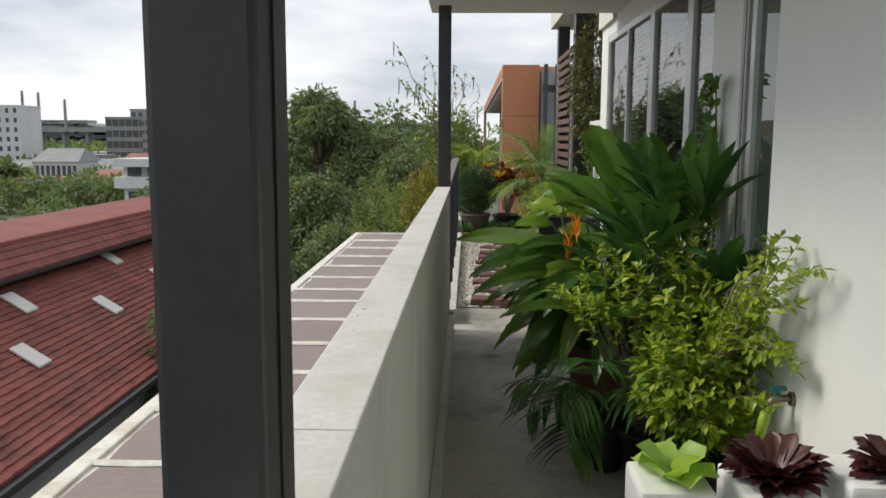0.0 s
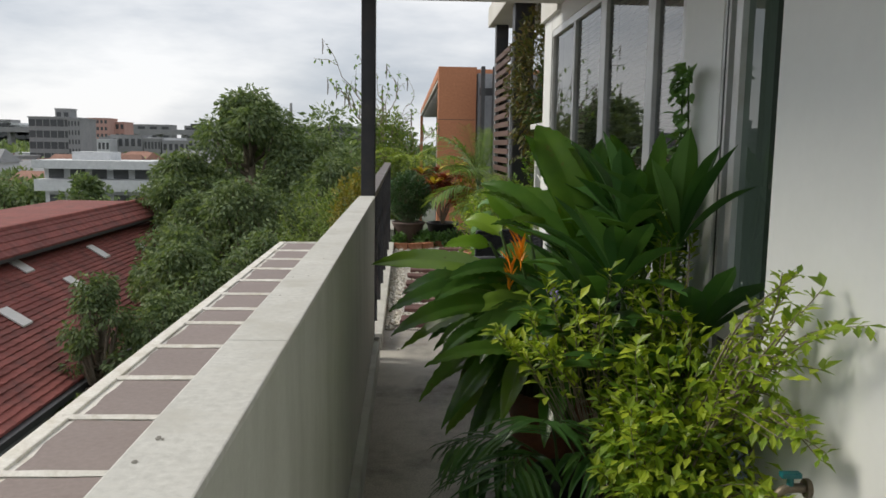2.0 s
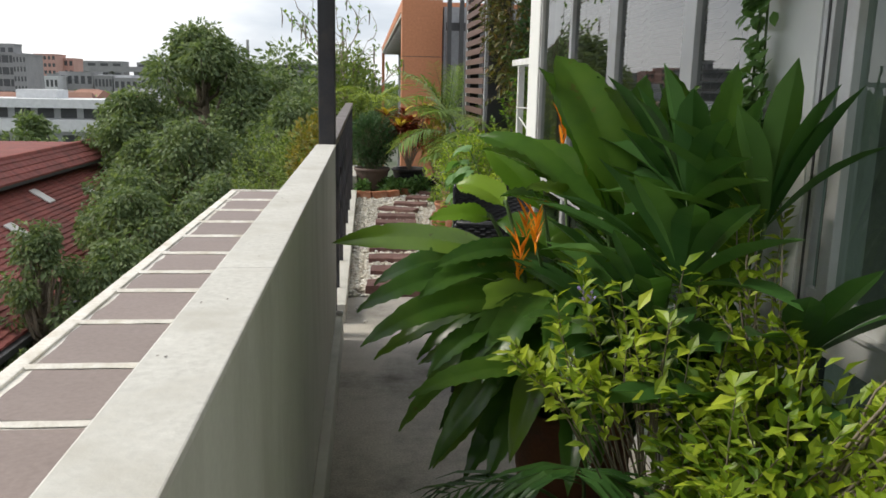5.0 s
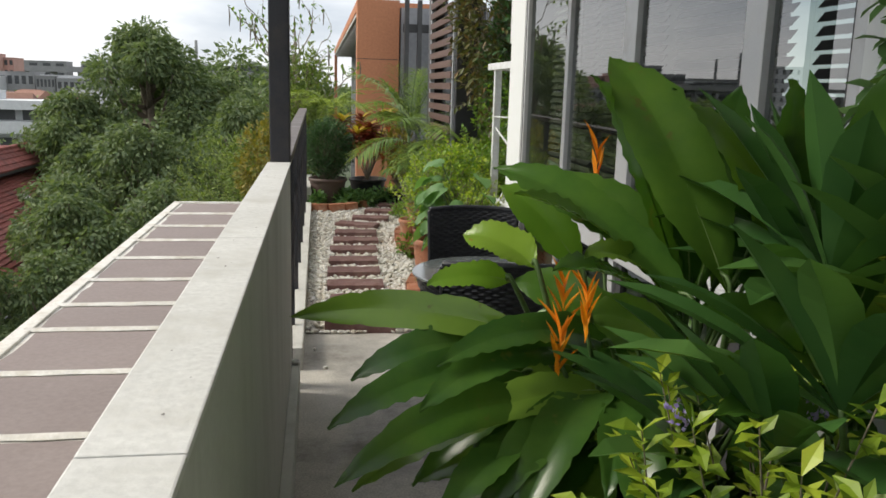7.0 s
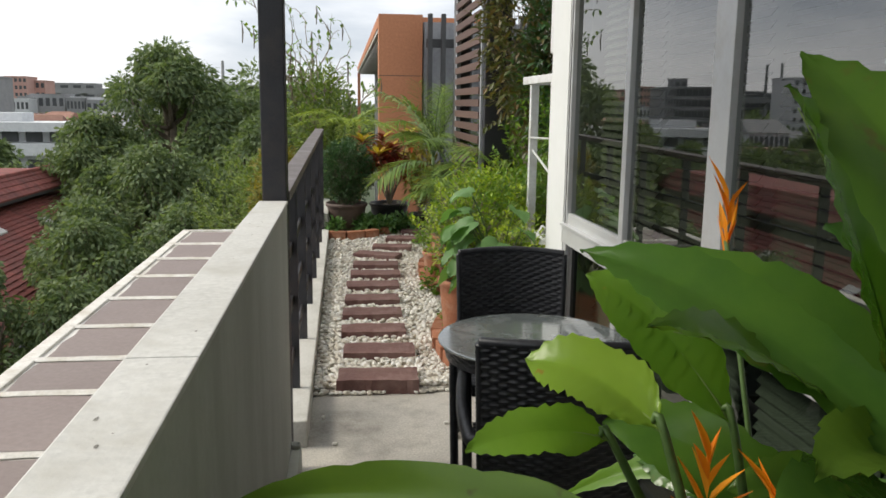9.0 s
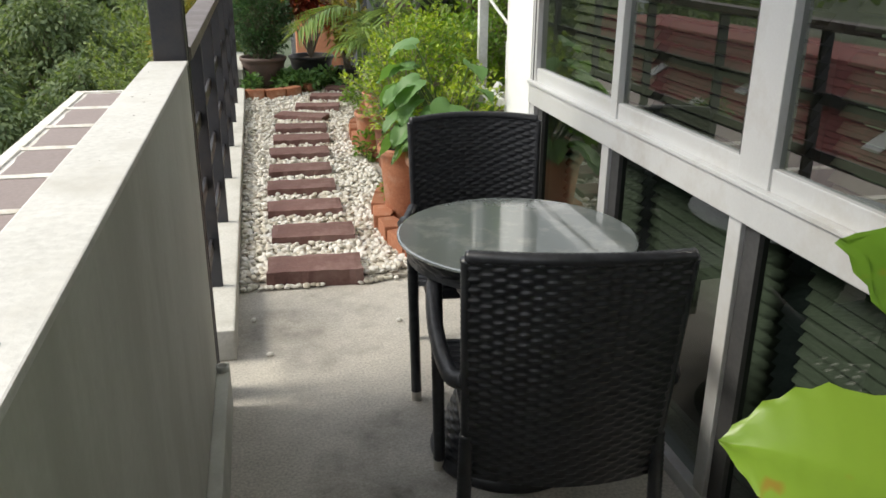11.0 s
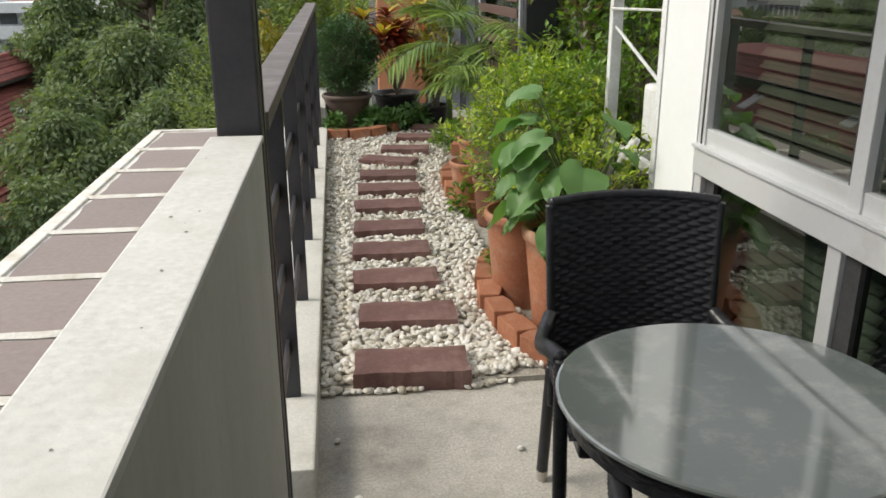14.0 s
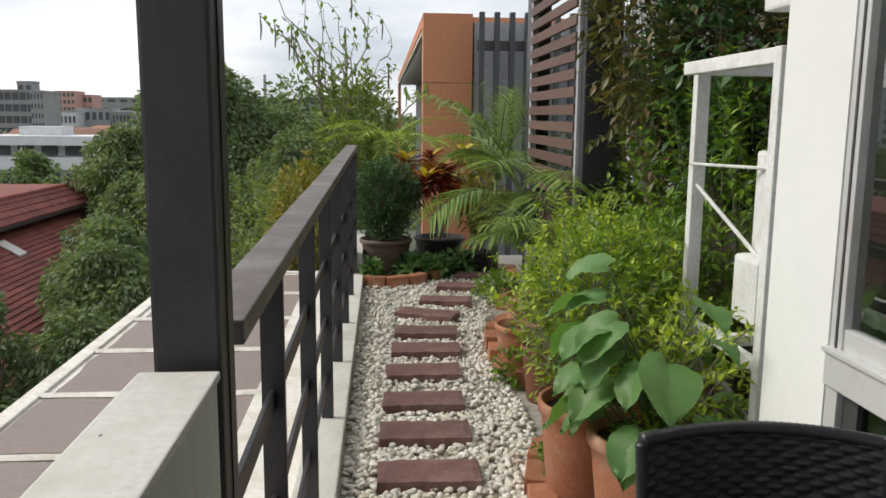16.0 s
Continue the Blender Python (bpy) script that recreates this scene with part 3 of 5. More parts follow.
# ---- sheet awning below the parapet ----
awn = thing("awning", (0, 0, 0.03), "mauve sheet awning with white sealed joints below the parapet", "awning")
part("deck", boxed(-1.72, -0.262, 0.4, 13.1, -0.10, -0.004), M_AWNWHITE, awn)
joints = [0.75, 1.55, 2.35, 3.15, 3.94, 4.68, 5.42, 6.15, 6.94, 7.70, 8.27, 8.98, 9.77, 10.58, 11.37, 12.2, 13.06]
for a, b in zip(joints, joints[1:]):
    g = Geo()
    x0, x1 = -1.66 + rnd(-0.012, 0.012), -0.60
    xs = [x0 + (x1 - x0) * i / 6 for i in range(7)]
    lo = [(x, a + 0.045 + rnd(-0.010, 0.010), 0.004) for x in xs]
    hi = [(x, b - 0.045 + rnd(-0.010, 0.010), 0.004) for x in reversed(xs)]
    lft = [(x0 + rnd(-0.02, 0.012), b - 0.045 - (b - a - 0.09) * i / 4, 0.004) for i in range(1, 4)]
    g.add(lo + hi + lft, [tuple(range(len(lo + hi + lft)))])
    part("panel", g, M_AWNPANEL, awn, "mauve translucent sheet panel")
    g = Geo()
    seg = 10
    top = []
    for i in range(seg + 1):
        x = -1.74 + 1.16 * i / seg
        top += [(x, a - 0.028 + rnd(-0.006, 0.006), 0.004), (x, a, 0.022 + rnd(-0.002, 0.002)), (x, a + 0.028 + rnd(-0.006, 0.006), 0.004)]
    g.add(top, [(3 * i + k, 3 * i + k + 3, 3 * i + k + 4, 3 * i + k + 1) for i in range(seg) for k in (0, 1)])
    part("joint_strip", g, M_AWNWHITE, awn, "ragged white sealant strip")
part("edge_strip", boxed(-1.79, -1.70, 0.4, 13.13, -0.05, 0.014), M_AWNWHITE, awn, bevel=0.01)
part("end_strip", boxed(-1.79, -0.262, 13.08, 13.14, -0.05, 0.016), M_AWNWHITE, awn, bevel=0.006)
part("flashing", boxed(-0.60, -0.262, 0.4, 13.1, 0.0, 0.010), M_AWNWHITE, awn)
setting("facade_lower", boxed(-0.45, 2.6, -3.2, 14.2, -8.5, -0.2), M_GREYBLD, "lower storeys of the building under the terrace")
# ---- surroundings ----
GZ = -8.5
g = Geo()
g.add([(-2500, -600, GZ), (2500, -600, GZ), (2500, 3500, GZ), (-2500, 3500, GZ)], [(0, 1, 2, 3)])
setting("ground", g, M_GROUND, "green and built-up ground of the city")

# long red-roofed hall beside the building
hall = thing("hall", (0, 0, GZ), "long hall with a weathered red tiled two-tier roof", "building")
part("wall", boxed(-16.0, -7.75, 3.0, 36.0, 0.0, 4.2), M_GREYBLD, hall)
part("clerestory", boxed(-13.2, -11.3, 3.0, 36.0, 4.2, 6.95), M_GASKET, hall, "dark louvred clerestory")


def pitched(name, x0, z0, x1, z1, y0, y1, th, parent, rows):
    """A roof slope of overlapping tile rows from the high edge (x0, z0) to the low edge (x1, z1)."""
    p = part(name, Geo().box(0, 0.001, 0, 0.001, 0, 0.001), M_ROOFRED, parent)
    per = int((y1 - y0) / 0.42)
    for k in range(rows):
        a, b = k / rows, (k + 1) / rows
        g = Geo()
        xa, za, xb, zb = x0 + (x1 - x0) * a, z0 + (z1 - z0) * a, x0 + (x1 - x0) * b, z0 + (z1 - z0) * b
        vv = []
        n = per * 2
        for i in range(n + 1):
            y = y0 + (y1 - y0) * i / n
            h = 0.014 * (i % 2) + rnd(-0.006, 0.006)
            vv += [(xa, y, za + h), (xb, y, zb + 0.035 + h + rnd(-0.008, 0.008)), (xb, y, zb - 0.02)]
        ff = []
        for i in range(n):
            q = i * 3
            ff += [(q, q + 1, q + 4, q + 3), (q + 1, q + 2, q + 5, q + 4)]
        g.add(vv, ff)
        part("roof_sheet", g, M_ROOFRED, p)
    return p


pitched("upper_roof", -11.0, -1.0 - GZ, -10.35, -1.62 - GZ, 3.0, 36.0, 0.08, hall, 4)
pitched("lower_roof", -11.3, -1.62 - GZ, -7.4, -4.0 - GZ, 3.0, 36.0, 0.08, hall, 26)
part("far_slope", Geo().box(-14.5, -11.0, 3.0, 36.0, -1.5 - GZ, -1.06 - GZ), M_ROOFRED, hall)
part("ridge_cap", Geo().tube([(-11.02, 3.0, -1.0 - GZ), (-11.02, 36.0, -1.0 - GZ)], 0.09, 6), M_ROOFRED, hall)
part("gutter", boxed(-7.42, -7.25, 3.0, 36.0, -4.18 - GZ, -4.04 - GZ), M_GASKET, hall, "dark gutter")
part("fascia", boxed(-10.42, -10.36, 3.0, 36.0, -1.74 - GZ, -1.64 - GZ), M_GASKET, hall)
for x, y in ((-10.2, 28.3), (-10.6, 23.6), (-9.45, 24.6), (-9.3, 20.5), (-10.2, 18.0), (-9.0, 16.2), (-9.6, 31.5), (-8.6, 13.0)):
    z = -1.62 + (x + 11.3) / 3.9 * -2.38 - GZ + 0.10
    g = Geo()
    g.add([(x - 0.3, y, z + 0.183), (x + 0.3, y, z - 0.183), (x + 0.3, y + 0.5, z - 0.183), (x - 0.3, y + 0.5, z + 0.183),
           (x - 0.3, y, z + 0.14), (x + 0.3, y, z - 0.23), (x + 0.3, y + 0.5, z - 0.23), (x - 0.3, y + 0.5, z + 0.14)],
          [(0, 1, 2, 3), (0, 4, 5, 1), (1, 5, 6, 2), (2, 6, 7, 3), (3, 7, 4, 0)])
    part("roof_patch", g, M_PATCH, hall, "pale replacement roof sheet")


# trees
def tree(name, at, height, radius, crown_z, leaves, mat, label, group="", leaf=0.22, squash=1.0, lumps=16, droop=0.35, seed=1, clump=1.0):
    random.seed(seed)
    t = thing(name, at, label, "tree", group)
    trunk = Geo()
    top = height * 0.86
    trunk.tube([(0, 0, 0), (rnd(-0.2, 0.2), rnd(-0.2, 0.2), top * 0.4), (rnd(-0.3, 0.3), rnd(-0.3, 0.3), top * 0.75), (rnd(-0.3, 0.3), rnd(-0.3, 0.3), top)],
               [0.035 * height, 0.026 * height, 0.016 * height, 0.006 * height], 8)
    centres = []
    for k in range(lumps):
        a = rnd(0, 6.283)
        u = (k + 0.5) / lumps
        z = crown_z + (height - crown_z) * u
        reach = radius * math.sqrt(max(0.05, 1 - (2 * u - 0.9) ** 2)) * (rnd(0.45, 0.95) if clump == 1.0 else rnd(0.5, 1.0))
        c = Vector((reach * math.cos(a), reach * math.sin(a), z))
        centres.append((c, radius * rnd(0.26, 0.46) * clump))
        s = Vector((0, 0, z - rnd(0.12, 0.25) * height))
        s.z = max(s.z, height * 0.2)
        m = (s + c) / 2 + Vector((0, 0, -0.05 * height))
        trunk.tube([s, m, c], [0.010 * height, 0.006 * height, 0.002 * height], 5)
    centres.append((Vector((0, 0, height - radius * 0.3)), radius * 0.4))
    part("trunk", trunk, M_BARK, t, smooth=True)
    g = Geo()
    weights = [r * r for c, r in centres]
    for c, r in random.choices(centres, weights, k=leaves):
        d = ball()
        if d.length < 0.45 and random.random() < 0.7:
            d = d.normalized() * rnd(0.6, 1.0)
        d.z *= 0.8 * squash
        p = c + d * r
        out = (d.normalized() + ball(0.8) + Vector((0, 0, -droop))).normalized()
        s = leaf * rnd(0.6, 1.3)
        g.card(p, out, ball() + Vector((0, 0, 0.6)), s, s * rnd(0.35, 0.55))
    part("crown", g, mat, t)
    return t


TREES = [(-6.9, 38, 11.9, 3.3, 3.0, 38000, 1), (-9.3, 36, 9.3, 2.3, 2.6, 20000, 2), (-4.4, 40, 10.0, 3.2, 2.6, 24000, 3), (-7.7, 31, 7.9, 1.9, 1.6, 17000, 4), (-5.6, 30, 8.4, 2.7, 1.6, 24000, 5),
         (-6.0, 24, 7.0, 2.0, 1.2, 20000, 6), (-6.7, 26, 7.2, 1.7, 1.2, 16000, 12), (-4.0, 25, 7.2, 2.3, 1.2, 20000, 7), (-2.7, 34, 9.2, 2.6, 2.6, 16000, 8), (-7.0, 19.8, 6.8, 1.1, 1.6, 11000, 9),
         (-5.5, 20.5, 6.2, 1.7, 1.2, 15000, 13), (-2.9, 19.5, 6.2, 1.8, 1.2, 14000, 10), (-4.6, 17.8, 5.2, 1.4, 1.0, 11000, 11)]
for x, y, h, r, cz, n, sd in TREES:
    tree("tree", (x, y, GZ), h, r, cz, n, M_TREELEAF, "large dark green feathery tree beside the hall", "trees beside the hall", leaf=0.0052 * y + 0.03, seed=sd, lumps=95, clump=0.66, droop=0.8)
for x, y, h, r, cz, n, sd in ((-1.6, 60, 11.5, 3.5, 5.0, 2600, 21), (-5.5, 64, 11.8, 4.0, 4.0, 2600, 22)):
    tree("tree", (x, y, GZ), h, r, cz, n, M_TREELEAF, "open-crowned tall tree behind the others", "trees beside the hall", leaf=0.5, seed=sd)
tree("tree", (-23.5, 62, GZ), 7.2, 2.3, 1.5, 3500, M_TREELEAF, "round green tree in front of the white house", leaf=0.42, seed=31, lumps=30, clump=0.6)
for k in range(46):
    random.seed(100 + k)
    y = rnd(45, 150)
    x = -y * rnd(0.12, 0.72) + 4
    if y < 75 and -30 < x < -20:
        continue
    h = rnd(3.2, 5.6) if y > 60 else rnd(3.0, 4.4)
    tree("tree", (x, y, GZ), h, rnd(3.0, 5.5), 1.2, 1500, M_TREELEAF, "dark green city tree", "city trees", leaf=0.0075 * y, seed=200 + k, lumps=9)
random.seed(5)
g = Geo()
for k in range(16000):
    y = rnd(140, 900)
    x = y * rnd(-0.85, 0.35)
    p = Vector((x, y, GZ + rnd(0, 3.0 + 0.004 * y)))
    g.card(p, ball() + Vector((0, 0, 0.4)), ball(), 0.006 * y + 1.2, 0.004 * y + 0.8)
tagged(new("far_woods", build("far_woods", g, M_TREELEAF)), "distant belt of green trees across the city", "woods", kind="stuff")

# city buildings
unit_pane = build("window", boxed(-0.5, 0.5, -0.02, 0.02, -0.5, 0.5), M_CITYDARK)


def block(name, x, y, w, d, top, label, mat, storeys, cols, rz=0, wide=0.6, high=0.5, roof=None, flat=True, group=""):
    h = top - GZ
    b = thing(name, (x, y, GZ), label, "building", group, rz)
    part("wall", boxed(-w / 2, w / 2, 0, d, 0, h), mat, b)
    if flat:
        part("roof", boxed(-w / 2 - 0.2, w / 2 + 0.2, -0.2, d + 0.2, h, h + 0.35), roof or mat, b)
    else:
        g = Geo()
        e = w / 2 + 0.4
        g.add([(-e, -0.4, h), (e, -0.4, h), (e, d + 0.4, h), (-e, d + 0.4, h), (-e * 0.8, d / 2, h + d * 0.28), (e * 0.8, d / 2, h + d * 0.28)],
              [(0, 1, 5, 4), (2, 3, 4, 5), (1, 2, 5), (3, 0, 4), (3, 2, 1, 0)])
        part("roof", g, roof or M_CITYROOF, b)
    sh = h / storeys
    for s in range(storeys):
        for c in range(cols):
            o = new("window", unit_pane)
            o.parent = b
            o.matrix_basis = Matrix.Translation((-w / 2 + (c + 0.5) * w / cols, -0.03, (s + 0.55) * sh)) @ Matrix.Diagonal((wide * w / cols, 1, high * sh, 1))
    return b


def at_depth(px, py, y):
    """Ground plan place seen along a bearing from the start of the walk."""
    return 0.09 + ((px - 784) / 1432 + 0.0096) * (y - 1), 1.5 + (-(py - 441) / 1432 - 0.128) * (y - 1)


# white house with open galleries
h1 = thing("white_house", (-26.0, 70.0, GZ), "white flat-roofed house with long open galleries", "house")
part("core", boxed(-4.6, 4.6, 1.6, 5.0, 0, 7.6), M_CITYWHITE, h1)
for z in (1.3, 3.5, 5.7):
    part("gallery", boxed(-4.8, 4.8, 0.0, 1.6, z, z + 0.95), M_CITYWHITE, h1)
    for k in range(5):
        o = new("window", unit_pane)
        o.parent = h1
        o.matrix_basis = Matrix.Translation((-3.6 + 1.8 * k, 1.56, z + 1.4)) @ Matrix.Diagonal((1.25, 1, 0.8, 1))
part("roof", boxed(-4.9, 4.9, -0.1, 5.2, 7.55, 8.25), M_CITYWHITE, h1)
part("stair_tower", boxed(-2.4, 0.8, 2.0, 4.6, 8.25, 8.95), M_CITYWHITE, h1)
# arched white house
x, z = at_depth(28, 300, 120)
h2 = block("arcade_house", x, 120, 6.5, 7, z, "white house with an arched arcade and a hipped roof", M_CITYWHITE, 2, 8, high=0.55, wide=0.62, flat=False, roof=M_CITYGREY)
# unfinished frame building
x, z = at_depth(160, 222, 240)
h3 = block("frame_building", x, 240, 12.0, 12, z, "grey unfinished concrete frame building", M_CITYGREY, 5, 6, wide=0.88, high=0.62)
x2, z2 = at_depth(200, 224, 239)
block("office_building", x2, 239, 3.5, 12, z2, "beige concrete office block", M_CITYGREY, 6, 4, wide=0.5)
x2, z2 = at_depth(172, 207, 242)
block("roof_house", x2, 246, 4.2, 5, z2, "grey lift house on the frame building", M_CITYGREY, 5, 2)
x, z = at_depth(-75, 222, 230)
block("hotel", x, 230, 14, 12, z + 3.2, "tall white hotel with rows of windows", M_CITYWHITE, 7, 6, wide=0.4)
x, z = at_depth(240, 222, 420)
block("pink_building", x, 420, 10, 14, z, "pink apartment block far off", M_CITYPINK, 6, 5)
x, z = at_depth(265, 228, 430)
block("pink_building", x, 430, 12, 14, z, "low pink apartment block far off", M_CITYPINK, 4, 5)
random.seed(8)
for k in range(16):
    px = 225 + k * 15 + rnd(-5, 5)
    x, z = at_depth(px, 252 + rnd(-3, 8), 330)
    block("depot", x, 330 + rnd(-20, 30), rnd(6, 12), 12, z, "long pale depot building far off", M_CITYGREY if k % 3 else M_CITYWHITE, 2, 5, group="depots")
for k in range(70):
    y = rnd(105, 280)
    px = rnd(-60, 420)
    x, z = at_depth(px, 300, y)
    block("city_house", x, y, rnd(5, 10), rnd(6, 9), GZ + rnd(2.6, 5.6), "small low city house", random.choice([M_CITYWHITE, M_CITYWHITE, M_CITYGREY, M_CITYPINK]), 2, 3, rz=rnd(-25, 25), flat=k % 3 != 0,
          roof=random.choice([None, M_CITYROOF, M_CITYGREY]), group="city houses")
# elevated road and chimneys
x0, z0 = at_depth(-250, 240, 500)
x1, z1 = at_depth(720, 240, 500)
vd = thing("viaduct", (0, 500, GZ), "distant elevated concrete road", "viaduct")
part("deck", boxed(x0, x1, 0, 10, z0 - GZ - 2.5, z0 - GZ + 0.5), M_CITYGREY, vd)
for k in range(24):
    px = x0 + (x1 - x0) * k / 23
    part("pier", boxed(px - 1, px + 1, 2, 8, 0, z0 - GZ - 2.5), M_CITYGREY, vd)
for px, py in ((7, 178), (54, 190), (570, 190), (-22, 175)):
    x, z = at_depth(px, py, 700)
    c = thing("chimney", (x, 700, GZ), "slender industrial chimney on the skyline", "chimney", "skyline chimneys")
    part("shaft", Geo().tube([(0, 0, 0), (0, 0, z - GZ)], [1.8, 1.1], 10), M_CITYGREY, c)
for k in range(26):
    px = rnd(-60, 700)
    x, z = at_depth(px, rnd(222, 238), 800)
    block("skyline_block", x, 800, rnd(15, 50), 20, z, "hazy block on the skyline", M_CITYGREY if k % 2 else M_CITYWHITE, 3, 4, group="skyline blocks")

# ---- orange building past the terrace ----
ob = thing("orange_building", (0, 20.67, GZ), "orange rendered building with a glazed side under a deep frame", "building")
part("end_wall", boxed(0.81, 1.71, 0, 0.5, 0, 10.59), M_ORANGE, ob)
part("end_wall_cap", boxed(0.81, 1.71, 0, 0.5, 10.604, 11.83), M_ORANGE, ob)
part("joint", boxed(0.815, 1.705, 0.01, 0.49, 10.59, 10.604), M_GASKET, ob)
part("roof", boxed(0.81, 3.6, 0.5, 25, 11.62, 11.83), M_ORANGE, ob)
part("soffit", boxed(0.83, 3.5, 0.5, 24.9, 11.55, 11.615), M_SOFFIT, ob)
part("far_column", boxed(0.81, 0.95, 24.6, 25, 0, 11.55), M_ORANGE, ob)
part("core", boxed(1.75, 3.6, 0.5, 25, 0, 11.55), M_GREYBLD, ob)
for k in range(16):
    y = 0.55 + k * 1.5
    part("pane", boxed(1.70, 1.72, y, y + 1.44, 0.2, 11.5), M_GLASS, ob)
    part("glazing_bar", boxed(1.66, 1.72, y + 1.44, y + 1.5, 0, 11.55), M_ALU, ob)
for k in range(34):
    part("soffit_slat", boxed(0.9, 1.66, 0.7 + k * 0.7, 0.78 + k * 0.7, 11.44, 11.55), M_SOFFIT, ob)
gb = thing("grey_building", (1.75, 20.2, GZ), "grey building behind a row of dark vertical fins", "building")
part("wall", boxed(0.0, 6.0, 0.6, 6, 0, 11.7), M_GREYBLD, gb)
part("fin_rail", boxed(0.0, 6.0, 0.05, 0.12, 11.15, 11.32), M_GASKET, gb)
for k in range(22):
    part("fin", boxed(0.02 + k * 0.27, 0.11 + k * 0.27, -0.08, 0.05, 3.0, 11.80), M_GASKET, gb)

# ---- dark steel pergola with a slatted screen, past the end wall ----
pg = thing("pergola", (1.22, 10.4, 0.0), "dark steel pergola with a concrete roof and brown slat screen", "pergola")
part("column", boxed(0.02, 0.24, -0.1, 0.12, 0, 3.06), M_STEEL, pg, bevel=0.01)
part("column", boxed(0.0, 0.16, 1.58, 1.74, 0, 3.06), M_STEEL, pg, bevel=0.01)
part("roof", boxed(-0.08, 1.5, -2.5, 1.9, 3.06, 3.32), M_SOFFIT, pg, bevel=0.01)
part("screen_post", boxed(0.0, 0.045, 1.50, 1.575, 0, 2.6), M_GREYBLD, pg)
part("screen_post", boxed(0.0, 0.045, -0.02, 0.03, 0, 2.6), M_GREYBLD, pg)
for k in range(22):
    z = 0.35 + k * 0.105
    part("slat", boxed(-0.012, 0.012, 0.03, 1.50, z, z + 0.062), M_SLATWOOD, pg)
# ---- wicker furniture ----


def woven(g, at, nu, nv, amp, flip=False):
    """A basket weave over the surface at(u, v) -> (place, normal): strands along u, over and under nu stakes."""
    us = [i / (nu * 6) for i in range(nu * 6 + 1)]
    prof = ((0.03, 0.0), (0.26, 0.8), (0.5, 1.0), (0.74, 0.8), (0.97, 0.0))
    verts = []
    for j in range(nv):
        for fv, h in prof:
            v = (j + fv) / nv
            for u in us:
                p, nrm = at(u, v)
                w = math.sin(math.pi * (u * nu + j))
                o = amp * h * (0.35 + 0.65 * math.copysign(abs(w) ** 0.45, w))
                verts.append(p + nrm * o)
    w, rows = len(us), nv * len(prof)
    faces = []
    for r in range(rows - 1):
        for i in range(w - 1):
            q = (r * w + i, r * w + i + 1, (r + 1) * w + i + 1, (r + 1) * w + i)
            faces.append(q[::-1] if flip else q)
    g.add(verts, faces)


def wrapped(pts, r, turns_per_m=75, n=10):
    """A tube bound with flat strand: the radius ripples along it."""
    g = Geo()
    dense, radii = [], []
    pts = [Vector(p) for p in pts]
    for a, b in zip(pts, pts[1:]):
        k = max(3, int((b - a).length * turns_per_m * 2))
        for i in range(k):
            dense.append(a.lerp(b, i / k))
            radii.append(r * (1.0 if len(radii) % 2 else 0.90))
    dense.append(pts[-1])
    radii.append(r)
    return g.tube(dense, radii, n)


def curve(pts, k=8):
    """A smooth line through the points."""
    pts = [Vector(p) for p in pts]
    out = []
    for i in range(len(pts) - 1):
        p0, p1, p2, p3 = pts[max(i - 1, 0)], pts[i], pts[i + 1], pts[min(i + 2, len(pts) - 1)]
        for s in range(k):
            t = s / k
            out.append(0.5 * ((2 * p1) + (p2 - p0) * t + (2 * p0 - 5 * p1 + 4 * p2 - p3) * t * t + (3 * p1 - p0 - 3 * p2 + p3) * t ** 3))
    out.append(pts[-1])
    return out


